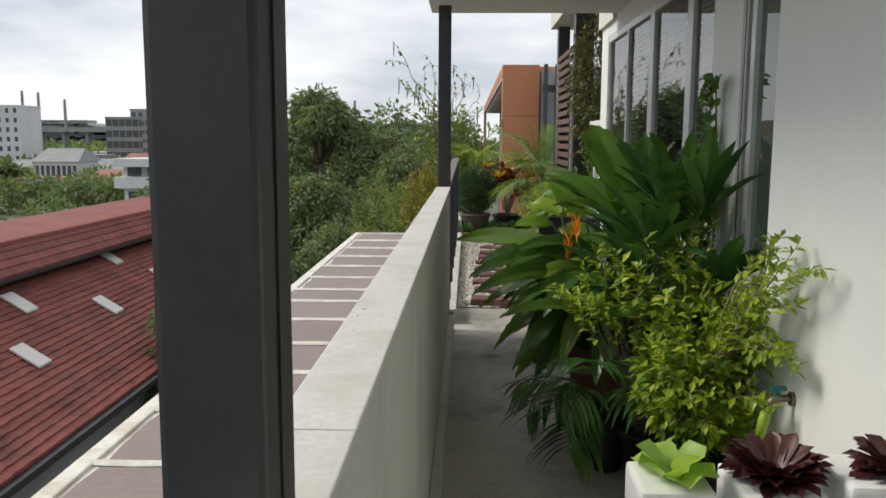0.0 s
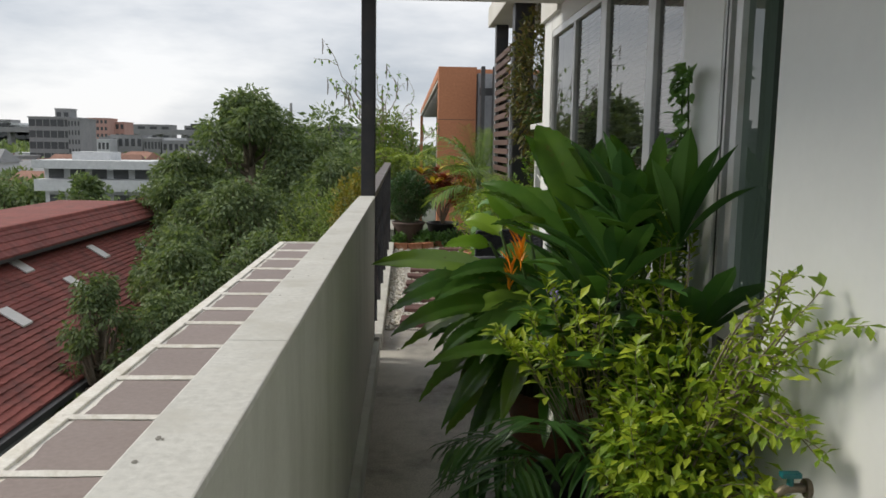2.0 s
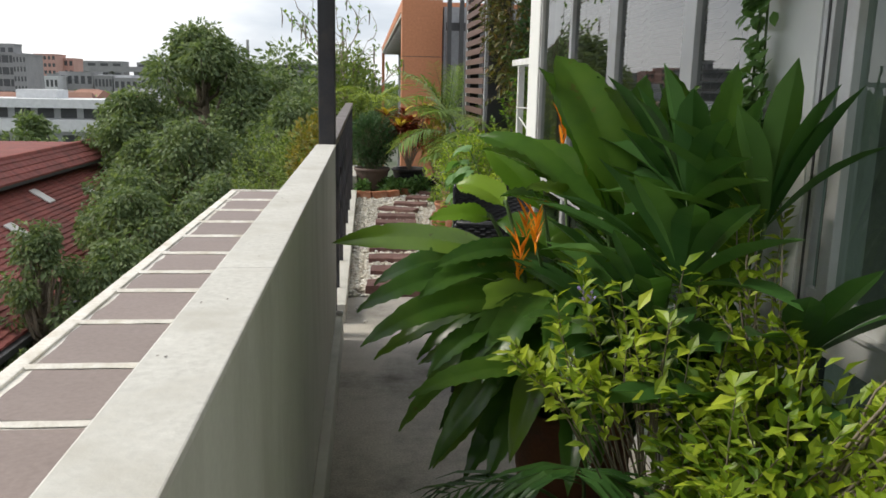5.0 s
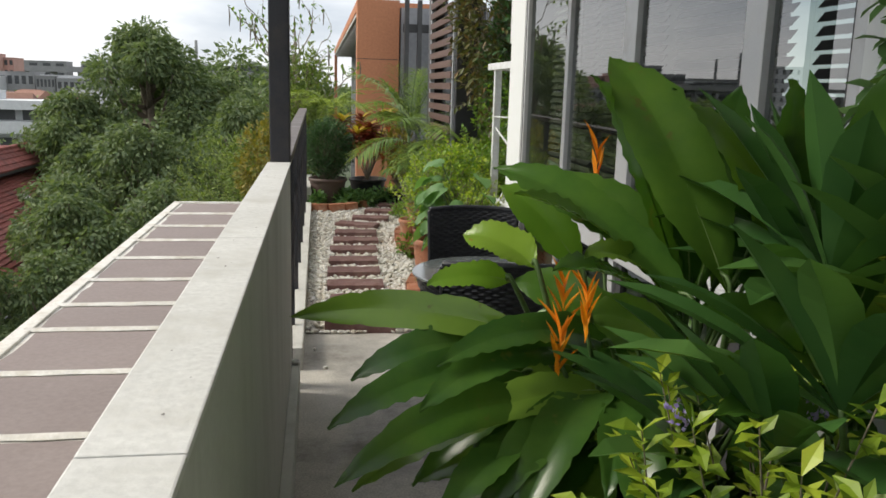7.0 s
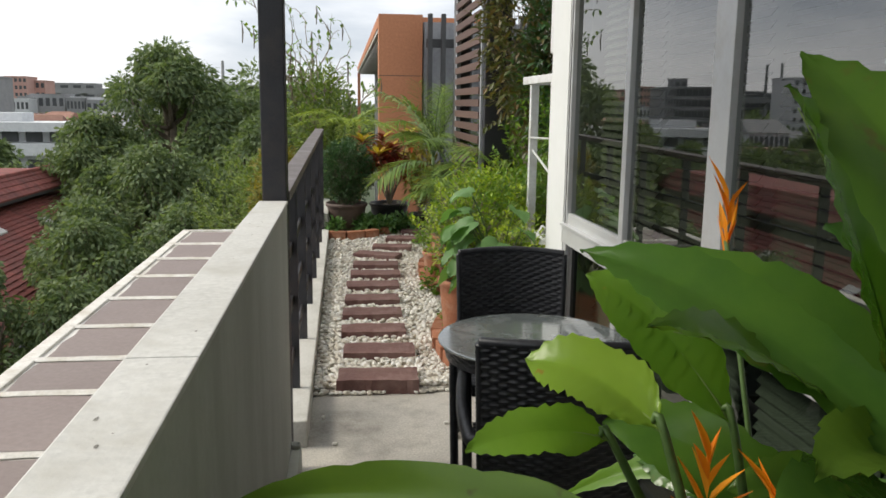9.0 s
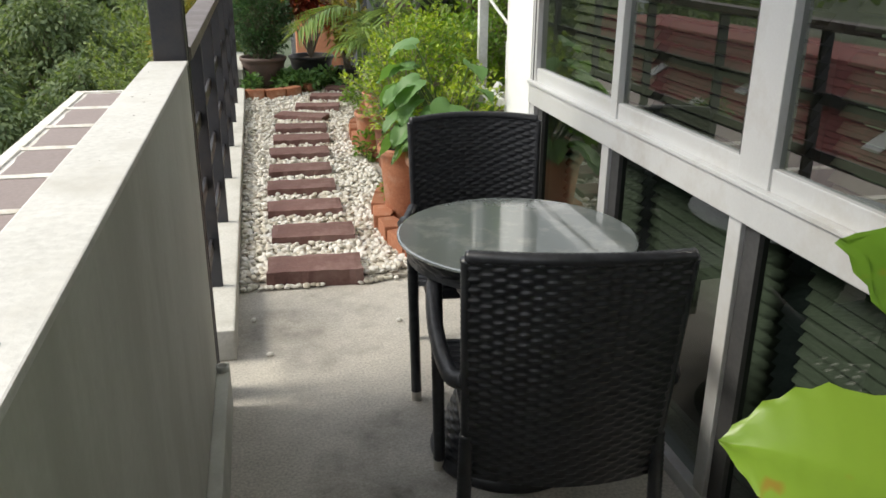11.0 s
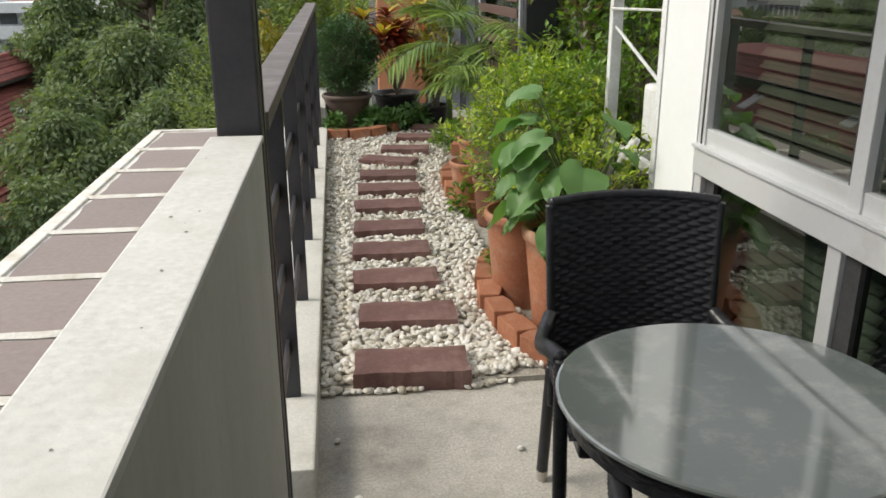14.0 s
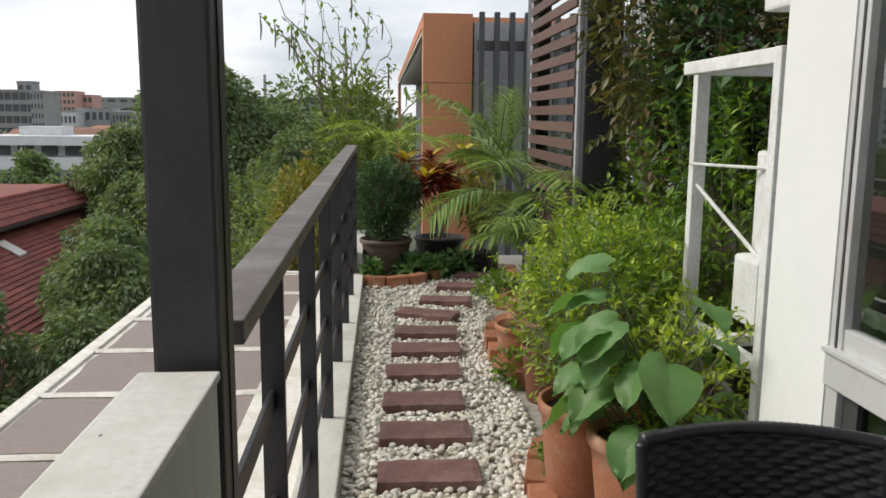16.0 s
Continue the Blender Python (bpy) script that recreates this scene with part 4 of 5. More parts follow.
def wicker_chair(at, rz):
    c = thing("armchair", at, "black woven wicker armchair on the concrete by the glass table", "chair", "wicker armchairs", rz)

    def back(side):
        def place(u, v):
            x = (u - 0.5) * (0.445 + 0.03 * v)
            bow = 0.05 * (1 - (2 * u - 1) ** 2)
            z = 0.28 + 0.58 * v + 0.010 * v * (1 - (2 * u - 1) ** 2)
            y = -0.185 - 0.075 * v - bow + side * 0.010
            return Vector((x, y, z)), Vector((0, side, 0.1 * side)).normalized()
        return place
    g = Geo()
    woven(g, back(-1), 18, 46, 0.0045)
    woven(g, back(1), 18, 46, 0.0045, flip=True)
    part("backrest", g, M_WICKER, c, smooth=True)
    top = [back(0)(u / 16, 1.0)[0] + Vector((0, 0, 0.004)) for u in range(17)]
    part("top_binding", wrapped(top, 0.016), M_WICKER, c, smooth=True)
    for s in (-1, 1):
        edge = [back(0)(0.5 + 0.5 * s, v / 8)[0] for v in range(9)]
        part("side_binding", wrapped(edge, 0.014), M_WICKER, c, smooth=True)

    def seat(u, v):
        w = 0.46 + 0.06 * v
        return Vector(((u - 0.5) * w, -0.2 + 0.44 * v, 0.425 + 0.01 * math.sin(math.pi * v))), Vector((0, 0, 1))
    g = Geo()
    woven(g, seat, 12, 26, 0.004)
    part("seat", g, M_WICKER, c, smooth=True)
    part("seat_frame", boxed(-0.235, 0.235, -0.21, 0.235, 0.37, 0.415), M_WICKER, c, bevel=0.012)
    for s in (-1, 1):
        arm = curve([(s * 0.232, -0.215, 0.55), (s * 0.262, -0.14, 0.525), (s * 0.288, 0.0, 0.56), (s * 0.292, 0.13, 0.61), (s * 0.282, 0.215, 0.625)], 6)
        part("arm", wrapped(arm, 0.0215), M_WICKER, c, smooth=True)
        for y0, z1, x1 in ((0.215, 0.625, 0.282), (-0.20, 0.40, 0.225)):
            x0 = 0.268 if y0 > 0 else 0.235
            yb = y0 + (0.015 if y0 > 0 else -0.03)
            leg = part("leg", wrapped([(s * x1, y0, z1), (s * x0, yb, 0.035)], 0.0185), M_WICKER, c, smooth=True)
            part("foot", Geo().tube([(s * x0, yb, 0.0), (s * x0, yb, 0.036)], 0.0175, 12), M_FOOT, leg, "pale metal foot cap")
    return c


wicker_chair((0.722, 5.906, 0.0), -10.0)
wicker_chair((0.792, 6.785, 0.0), 175.0)

tb = thing("table", (0.73, 6.245, 0.0), "round wicker pedestal table with a grey glass top", "table")
part("glass_top", Geo().lathe([(0.30, 0.698), (0.333, 0.698), (0.337, 0.702), (0.336, 0.707), (0.331, 0.709), (0.0005, 0.709)], 72), M_TABLE, tb, "hazy grey glass top with water marks", smooth=False)


def around(r0, z0, r1, z1):
    def place(u, v):
        a = 2 * math.pi * u
        r = r0 + (r1 - r0) * v
        return Vector((r * math.cos(a), r * math.sin(a), z0 + (z1 - z0) * v)), Vector((math.cos(a), math.sin(a), 0.2)).normalized()
    return place


g = Geo()
woven(g, around(0.30, 0.640, 0.322, 0.694), 60, 4, 0.004)
part("apron", g, M_WICKER, tb, smooth=True)
part("under_plate", Geo().lathe([(0.29, 0.640), (0.31, 0.645), (0.31, 0.696), (0.001, 0.696)], 48), M_WICKER, tb)
g = Geo()
woven(g, around(0.225, 0.03, 0.10, 0.36), 34, 24, 0.004)
woven(g, around(0.10, 0.36, 0.20, 0.64), 34, 20, 0.004)
part("pedestal", g, M_WICKER, tb, smooth=True)
part("base_ring", Geo().lathe([(0.20, 0.0), (0.235, 0.0), (0.242, 0.015), (0.235, 0.034), (0.20, 0.036)], 48), M_WICKER, tb, smooth=True)

# ---- pots and planting helpers ----


def pot(t, r, h, mat, z0=0.0, rim=0.03, label="", ribs=0):
    pr = [(r * 0.70, z0), (r * 0.74, z0 + 0.01)]
    for k in range(1, 9):
        u = k / 8
        pr.append((r * (0.74 + 0.22 * u) + (0.004 if ribs and k % 2 else 0), z0 + (h - rim * 1.3) * u))
    pr += [(r * 1.02, z0 + h - rim * 1.1), (r * 1.04, z0 + h - rim * 0.4), (r * 1.01, z0 + h), (r * 0.93, z0 + h - 0.004), (r * 0.89, z0 + h - 0.05), (r * 0.5, z0 + h - 0.055)]
    part("pot", Geo().lathe(pr, 40), mat, t, label, smooth=True)
    g = Geo()
    n = 28
    g.add([(0, 0, z0 + h - 0.03)] + [(r * 0.915 * math.cos(6.2832 * k / n), r * 0.915 * math.sin(6.2832 * k / n), z0 + h - 0.045 + rnd(-0.008, 0.008)) for k in range(n)],
          [(0, k + 1, (k + 1) % n + 1) for k in range(n)])
    part("soil", g, M_SOIL, t)


def bush(t, centre, radii, branches, mat, leaf=0.04, slim=0.5, per=16, root=(0, 0, 0.3), stem=None, wild=0.25, inner=0.45, seg=2, fill=0.9):
    """Arching twigs from the root to an ellipsoid, set with pairs of leaves."""
    stems, leaves = Geo(), Geo()
    c, root = Vector(centre), Vector(root)
    for k in range(branches):
        d = ball()
        d = d.normalized() * (inner + (1 - inner) * random.random() ** 0.5) * (1 + rnd(0, wild))
        tip = c + Vector((d.x * radii[0], d.y * radii[1], d.z * radii[2]))
        mid = root.lerp(tip, 0.5) + Vector((rnd(-0.05, 0.05), rnd(-0.05, 0.05), 0.12 * radii[2] + rnd(0, 0.08)))
        start = root + Vector((rnd(-0.04, 0.04), rnd(-0.04, 0.04), 0))
        line = curve([start, mid, tip], 5)
        stems.tube(line, [0.0045 - 0.0035 * i / (len(line) - 1) for i in range(len(line))], 4, cap=False)
        total = (tip - root).length
        reach = min(0.85, per * 0.5 * leaf * 0.75 / max(total, 0.01))
        for i in range(per):
            u = 1 - reach * (i // 2) / (per / 2)
            f = u * (len(line) - 1)
            i0 = min(int(f), len(line) - 2)
            p = line[i0].lerp(line[i0 + 1], f - i0)
            along = (line[i0 + 1] - line[i0]).normalized()
            side = along.cross(Vector((0, 0, 1))).normalized() if abs(along.z) < 0.98 else Vector((1, 0, 0))
            side = Matrix.Rotation(rnd(-1.3, 1.3), 3, along) @ side
            dirn = along * rnd(0.35, 0.9) + side * (1 if i % 2 else -1) + Vector((0, 0, rnd(-0.1, 0.5)))
            s = leaf * rnd(0.65, 1.25)
            leaves.blade(p, dirn, Vector((0, 0, 1)) + ball(0.5), s, s * slim, rnd(0.0, 0.7), seg, 0.3)
    if fill:
        for k in range(int(branches * per * fill)):
            d = ball()
            d = d.normalized() * rnd(0.55, 1.0)
            p = c + Vector((d.x * radii[0], d.y * radii[1], d.z * radii[2]))
            s = leaf * rnd(0.65, 1.25)
            leaves.blade(p, d + ball(0.9) + Vector((0, 0, 0.2)), Vector((0, 0, 1)) + ball(0.5), s, s * slim, rnd(0.0, 0.7), seg, 0.3)
    part("stem", stems, stem or M_TWIG, t, smooth=True, kind="stuff")
    return part("foliage", leaves, mat, t, kind="stuff")


def frond(g, stemg, base, d, length, leaflets, ll, lw, droop, sag=0.5, start=0.25, seg=3):
    p, d = Vector(base), Vector(d).normalized()
    line = [p.copy()]
    n = 14
    for i in range(n):
        p = p + d * length / n
        d = (d + Vector((0, 0, -droop / n))).normalized()
        line.append(p.copy())
    stemg.tube(line, [0.007 - 0.0055 * i / n for i in range(n + 1)], 5, cap=False)
    for k in range(leaflets):
        u = start + (1 - start) * (k // 2) / (leaflets / 2)
        f = min(u * n, n - 0.01)
        i0 = int(f)
        q = line[i0].lerp(line[i0 + 1], f - i0)
        along = (line[i0 + 1] - line[i0]).normalized()
        side = along.cross(Vector((0, 0, 1)))
        side = side.normalized() if side.length > 0.05 else Vector((1, 0, 0))
        s = ll * (0.55 + 0.9 * math.sin(math.pi * min(1, 0.18 + 0.75 * (u - start) / (1 - start)))) * rnd(0.85, 1.1) * 0.75
        dirn = along * rnd(0.75, 1.0) + side * (1 if k % 2 else -1) + Vector((0, 0, rnd(0.05, 0.35)))
        g.blade(q, dirn, Vector((0, 0, 1)), s, lw, sag * rnd(0.6, 1.4), seg, 0.35, 0.35)


def big_leaf(name, base, d, length, width, droop, mat, parent, tilt=0.0, seg=22, curl=0.35, label="", torn=0.0):
    """A broad blade with a midrib and fine side ribs."""
    p, d = Vector(base), Vector(d).normalized()
    s = d.cross(Vector((0, 0, 1)))
    s = s.normalized() if s.length > 0.05 else Vector((1, 0, 0))
    s = Matrix.Rotation(tilt, 3, d) @ s
    g = Geo()
    cols = (-1.0, -0.62, -0.28, -0.03, 0.03, 0.28, 0.62, 1.0)
    verts = []
    for i in range(seg + 1):
        u = i / seg
        w = width / 2 * (math.sin(math.pi * min(1, 0.03 + u * 0.97)) ** 0.62) * (1.12 - 0.45 * u) if u < 1 else 0.001
        nrm = s.cross(d).normalized()
        for cc in cols:
            h = curl * w * abs(cc) ** 1.3 + (0.0034 if i % 2 else -0.0012) * min(1, abs(cc) * 3) - (0.004 if abs(cc) < 0.1 else 0)
            wob = w * (1 + torn * rnd(-0.25, 0.05)) if abs(cc) == 1.0 else w
            q = p + s * (cc * wob) + nrm * (h + 0.05 * width * math.sin(u * 7 + cc * 2))
            verts.append(q - d * (0.10 * width * abs(cc)))
        d = (d + Vector((0, 0, -droop / seg))).normalized()
        s = (s - d * s.dot(d)).normalized()
        p = p + d * length / seg
    m = len(cols)
    g.add(verts, [(i * m + k, i * m + k + 1, (i + 1) * m + k + 1, (i + 1) * m + k) for i in range(seg) for k in range(m - 1)])
    return part(name, g, mat, parent, label, smooth=True)


# ---- heliconia in the large terracotta pot ----
random.seed(41)
HB = Vector((0.70, 4.47, 0.0))
he = thing("heliconia", HB, "large heliconia with orange flowers in a ribbed terracotta pot", "plant")
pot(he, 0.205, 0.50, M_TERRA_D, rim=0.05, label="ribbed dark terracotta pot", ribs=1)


def paddle(base, tip, width, rise=0.06, tilt=0.0, mat=None, seg=26):
    """An oblong blade on its stalk: pleated halves either side of a pale midrib, a short drawn-out tip."""
    b, e = Vector(base) - HB, Vector(tip) - HB
    length = (e - b).length
    bend = (b + e) / 2 + Vector((0, 0, rise + 0.10 * length))
    cols = (-1.0, -0.8, -0.55, -0.3, -0.04, 0.04, 0.3, 0.55, 0.8, 1.0)
    verts, line = [], []
    phase = rnd(0, 6.3)
    split = [rnd(0.3, 0.9) for k in range(3)]
    for i in range(seg + 1):
        u = i / seg
        p = b * (1 - u) ** 2 + bend * (2 * u * (1 - u)) + e * u * u
        d = ((bend - b) * (1 - u) + (e - bend) * u).normalized()
        s = d.cross(Vector((-0.3, -0.65, 0.7))).normalized()
        s = Matrix.Rotation((tilt - 0.5) * 0.7 + 0.25 * math.sin(u * 2.2 + phase), 3, d) @ s
        nrm = s.cross(d).normalized()
        w = (min(1.0, (u + 0.01) / 0.26)) ** 0.65
        if u > 0.5:
            w *= max(0.015, 1 - ((u - 0.5) / 0.5) ** 2.3)
        w *= width / 2
        line.append(p - nrm * 0.002)
        for c in cols:
            q = abs(c)
            edge = 1.0
            if q == 1.0 and any(abs(u - k) < 0.02 for k in split):
                edge = 0.90
            h = 0.30 * w * q ** 1.2 - 0.10 * w * q ** 3 + 0.0030 * math.sin(i * 3.14159 + q * 5) * min(1, q * 4)
            h += 0.045 * width * math.sin(u * 8 + phase + c) * q
            verts.append(p + s * (c * w * edge) + nrm * h + d * (0.16 * width * q * (1 - u)))
    m = len(cols)
    g = Geo()
    g.add(verts, [(i * m + k, i * m + k + 1, (i + 1) * m + k + 1, (i + 1) * m + k) for i in range(seg) for k in range(m - 1)])
    lf = part("leaf", g, mat or M_HELI, he, smooth=True)
    part("midrib", Geo().tube(line[::3], [0.0034 - 0.0028 * i / 8 for i in range(len(line[::3]))], 5), M_RIB, lf, smooth=True)
    root = Vector((max(-0.12, min(0.12, b.x * 0.6)) + rnd(-0.04, 0.04), max(-0.12, min(0.12, b.y * 0.5)) + rnd(-0.04, 0.04), 0.44))
    back = (b - bend).normalized()
    stem = curve([root, root.lerp(b, 0.6) + back * 0.05 + Vector((0, 0, 0.03)), b, line[2]], 4)
    part("leaf_stalk", Geo().tube(stem, [0.010 - 0.0065 * i / (len(stem) - 1) for i in range(len(stem))], 6), M_STEM, he, smooth=True)


# the long level blade over the path and the pale young leaves beside it
paddle((0.44, 4.40, 0.99), (-0.08, 4.56, 0.995), 0.085, 0.02, -0.3)
paddle((0.45, 4.42, 1.13), (0.31, 4.56, 1.18), 0.11, 0.03, 0.6, M_HELIYOUNG)
paddle((0.42, 4.52, 1.08), (0.22, 4.50, 1.08), 0.07, 0.02, 0.4, M_HELIYOUNG)
paddle((0.58, 4.50, 1.10), (0.40, 4.60, 1.29), 0.10, 0.03, 0.7, M_HELIYOUNG)
# the upright fan in the middle of the clump
for base, tip, wd, tl in (
        ((0.73, 4.12, 1.14), (0.57, 4.40, 1.58), 0.155, 0.9), ((0.68, 4.15, 1.11), (0.36, 4.50, 1.34), 0.12, 0.7),
        ((0.77, 4.40, 1.07), (0.50, 4.30, 1.54), 0.11, 0.9), ((0.79, 4.40, 1.08), (0.67, 4.30, 1.52), 0.10, 0.5),
        ((0.81, 4.40, 1.08), (0.81, 4.30, 1.53), 0.11, 0.1), ((0.84, 4.40, 1.08), (0.93, 4.22, 1.50), 0.10, -0.4),
        ((0.85, 4.35, 1.08), (1.05, 4.20, 1.53), 0.11, -0.7), ((0.77, 4.40, 1.04), (0.34, 4.22, 1.32), 0.11, 0.9),
        ((0.73, 4.30, 1.02), (0.36, 4.02, 1.22), 0.11, 0.8), ((0.83, 4.40, 1.08), (0.46, 4.60, 1.31), 0.13, 0.8)):
    paddle(base, tip, wd, 0.05, tl)
# the fan nearer the window
for base, tip, wd, tl in (
        ((0.94, 4.25, 1.10), (0.79, 4.10, 1.54), 0.11, 0.5), ((0.98, 4.20, 1.04), (0.98, 4.10, 1.56), 0.10, 0.0),
        ((0.96, 4.20, 1.10), (0.66, 4.20, 1.49), 0.12, 0.9), ((0.99, 4.15, 1.04), (0.98, 3.92, 1.49), 0.10, -0.2),
        ((0.98, 4.25, 1.03), (0.65, 4.45, 1.38), 0.13, 0.9), ((0.94, 4.10, 0.96), (0.61, 4.00, 1.16), 0.095, 0.7),
        ((1.00, 4.10, 0.92), (0.60, 3.90, 1.08), 0.10, 0.7), ((1.00, 4.10, 0.83), (0.60, 3.90, 1.01), 0.10, 0.7),
        ((1.00, 4.10, 0.94), (0.97, 3.85, 1.34), 0.10, 0.0), ((0.74, 4.35, 1.05), (0.44, 4.10, 1.23), 0.09, 0.7)):
    paddle(base, tip, wd, 0.05, tl)
# blades spreading low over the path
for base, tip, wd, tl in (
        ((0.42, 4.45, 0.93), (0.05, 4.40, 0.90), 0.10, 0.5), ((0.45, 4.40, 0.90), (0.00, 4.25, 0.86), 0.11, 0.6),
        ((0.49, 4.35, 0.85), (0.01, 4.15, 0.79), 0.11, 0.6), ((0.49, 4.35, 0.79), (0.19, 4.10, 0.72), 0.11, 0.6),
        ((0.55, 4.40, 0.95), (0.17, 4.20, 0.91), 0.11, 0.5), ((0.60, 4.10, 0.70), (0.13, 3.90, 0.74), 0.09, 0.5),
        ((0.62, 4.40, 0.96), (0.21, 4.25, 0.98), 0.10, 0.4), ((0.60, 4.30, 0.90), (0.05, 4.30, 0.70), 0.11, 0.6),
        ((0.53, 4.30, 0.84), (0.12, 4.20, 0.52), 0.10, 0.5), ((0.56, 4.30, 0.78), (0.20, 4.12, 0.44), 0.10, 0.4)):
    paddle(base, tip, wd * 0.85, 0.07, tl)
for k in range(30):
    a = rnd(2.5, 4.7)
    d = Vector((math.cos(a), 0.8 * math.sin(a)))
    b = HB + Vector((d.x * 0.14, d.y * 0.14 - 0.03, rnd(0.56, 0.92)))
    ln = rnd(0.30, 0.44)
    tip = (max(0.14, b.x + d.x * ln), b.y + d.y * ln, b.z - rnd(0.0, 0.36))
    paddle(b, tip, rnd(0.08, 0.115), rnd(0.05, 0.12), rnd(0.1, 0.8))
for k in range(18):
    a = rnd(1.7, 3.0)
    b = Vector((rnd(0.60, 0.92), rnd(4.42, 4.60), rnd(0.60, 0.92)))
    ln = rnd(0.26, 0.38)
    tip = (max(0.2, b.x + ln * math.cos(a)), min(4.84, b.y + 0.7 * ln * math.sin(a)), b.z + rnd(-0.15, 0.16))
    paddle(b, tip, rnd(0.09, 0.13), rnd(0.04, 0.1), rnd(0.2, 0.9))
for k in range(26):
    a = rnd(4.5, 5.6)
    b = Vector((rnd(0.84, 1.0), rnd(4.05, 4.45), rnd(0.50, 0.95)))
    ln = rnd(0.30, 0.46)
    tip = (min(1.05, b.x + 0.6 * ln * math.cos(a)), b.y + 0.8 * ln * math.sin(a), b.z + rnd(-0.12, 0.30))
    paddle(b, tip, rnd(0.08, 0.12), rnd(0.04, 0.1), rnd(0.1, 0.9))
# the pair of blades lying out towards the chair
paddle((0.62, 4.60, 0.92), (0.62, 4.88, 0.93), 0.15, 0.06, 0.3)
paddle((0.78, 4.58, 0.98), (0.44, 4.84, 0.83), 0.045, 0.05, 0.5, M_HELIYOUNG)


def heli_flower(at, spread=1.0):
    b = Vector(at) - HB
    st = Geo()
    st.tube(curve([Vector((rnd(-0.05, 0.05), 0, 0.5)), (Vector((0, 0, 0.5)) + b) / 2, b], 4), 0.005, 5)
    fl = part("flower_stalk", st, M_STEM, he, smooth=True)
    g = Geo()
    for k in range(9):
        s = 1 if k % 2 else -1
        d = Vector((s * rnd(0.1, 0.5) * spread, rnd(-0.4, 0.4), rnd(0.5, 1.2)))
        g.blade(b + Vector((0, 0, -0.035 + 0.012 * k)), d, Vector((0, 0, 1)) + ball(0.4), rnd(0.055, 0.095), 0.013, 0.2, 4, 0.9, 0.3)
    part("flower_head", g, M_FLOWER, fl, "bright orange bracts", smooth=True)


for at in ((0.47, 4.30, 0.97), (0.51, 4.42, 1.03), (0.50, 4.24, 1.06), (0.90, 4.28, 1.25), (0.84, 4.22, 1.28), (0.70, 4.80, 1.30)):
    heli_flower(at)

# fan-leaved palm behind it and the small palm at its foot
random.seed(43)
fp = thing("fan_palm", (1.0, 4.02, 0.0), "dark green palm with broad pleated leaf segments in a black pot", "plant")
pot(fp, 0.13, 0.24, M_BLACKPOT)
g, sg = Geo(), Geo()
for k, (tx, ty, tz) in enumerate(((-0.24, -0.20, 1.05), (-0.02, -0.14, 1.18), (-0.18, -0.05, 1.22), (-0.12, 0.10, 1.15), (0.0, -0.30, 0.88), (-0.26, -0.08, 0.92), (-0.14, -0.30, 0.76), (0.02, 0.15, 1.12), (-0.28, 0.08, 0.80))):
    tip = Vector((tx, ty, tz))
    sg.tube(curve([(0, 0, 0.2), (tx * 0.3, ty * 0.3, tz * 0.6), tip], 5), 0.006, 5)
    d0 = (tip - Vector((0, 0, 0.45))).normalized()
    side = d0.cross(Vector((0, 0, 1))).normalized()
    for j in range(9):
        a = (j - 4) * 0.26
        d = d0 * math.cos(a) + side * math.sin(a)
        if tip.x + d.x * 0.3 > 0.12:
            d.x *= 0.3
        g.blade(tip - d0 * 0.02, d, Vector((0, 0, 1)), rnd(0.32, 0.42), 0.085, rnd(0.3, 0.7), 6, 0.4, 0.55, 1.8)
part("stalk", sg, M_STEM, fp, smooth=True, kind="stuff")
part("fronds", g, M_PALMD, fp, smooth=False, kind="stuff")
sp = thing("small_palm", (0.64, 4.08, 0.0), "small palm with drooping torn fronds beside the pot", "plant")
pot(sp, 0.10, 0.30, M_BLACKPOT)
g, sg = Geo(), Geo()
for d, ln in (((-0.75, -0.45, 1.0), 0.52), ((-0.5, -0.7, 1.1), 0.55), ((-0.2, -0.5, 1.5), 0.50), ((-0.9, -0.1, 1.3), 0.48), ((0.2, -0.6, 1.1), 0.42), ((-0.5, -0.75, 0.6), 0.46)):
    frond(g, sg, (0, 0, 0.27), d, ln, 20, 0.26, 0.028, 1.7, 0.9, 0.40)
part("stalk", sg, M_STEM, sp, smooth=True, kind="stuff")
part("fronds", g, M_PALMD, sp, kind="stuff")

# golden bush in the black pot
random.seed(44)
du = thing("golden_bush", (0.86, 3.56, 0.0), "golden yellow-green leafy shrub in a black plastic pot", "shrub")
pot(du, 0.16, 0.27, M_BLACKPOT, rim=0.025, label="black plastic pot")
bush(du, (0.02, -0.08, 0.66), (0.23, 0.34, 0.32), 100, M_DURANTA, 0.047, 0.50, 26, (0, 0, 0.26), inner=0.45, wild=0.4, fill=0.3)
bush(du, (0.0, 0.0, 0.60), (0.22, 0.32, 0.30), 70, M_GREENLEAF, 0.050, 0.50, 22, (0, 0, 0.26), inner=0.2, fill=0.4)
for cx, cy, cz, n in ((0.12, -0.42, 1.12, 7), (0.13, -0.66, 1.12, 5), (0.13, -0.50, 0.98, 7), (0.12, -0.56, 0.82, 7), (0.0, 0.1, 1.05, 7), (0.12, 0.35, 1.24, 5)):
    bush(du, (cx, cy, cz), (0.05, 0.11, 0.07), n, M_DURANTA, 0.042, 0.5, 22, (0.06, cy * 0.4, 0.75), inner=0.5, fill=0, wild=0.5)
st = Geo()
st.tube(curve([(0, 0, 0.2), (0.03, -0.02, 0.34), (-0.03, 0.02, 0.48), (0.0, -0.06, 0.62)], 4), [0.016] * 6 + [0.009] * 7, 7)
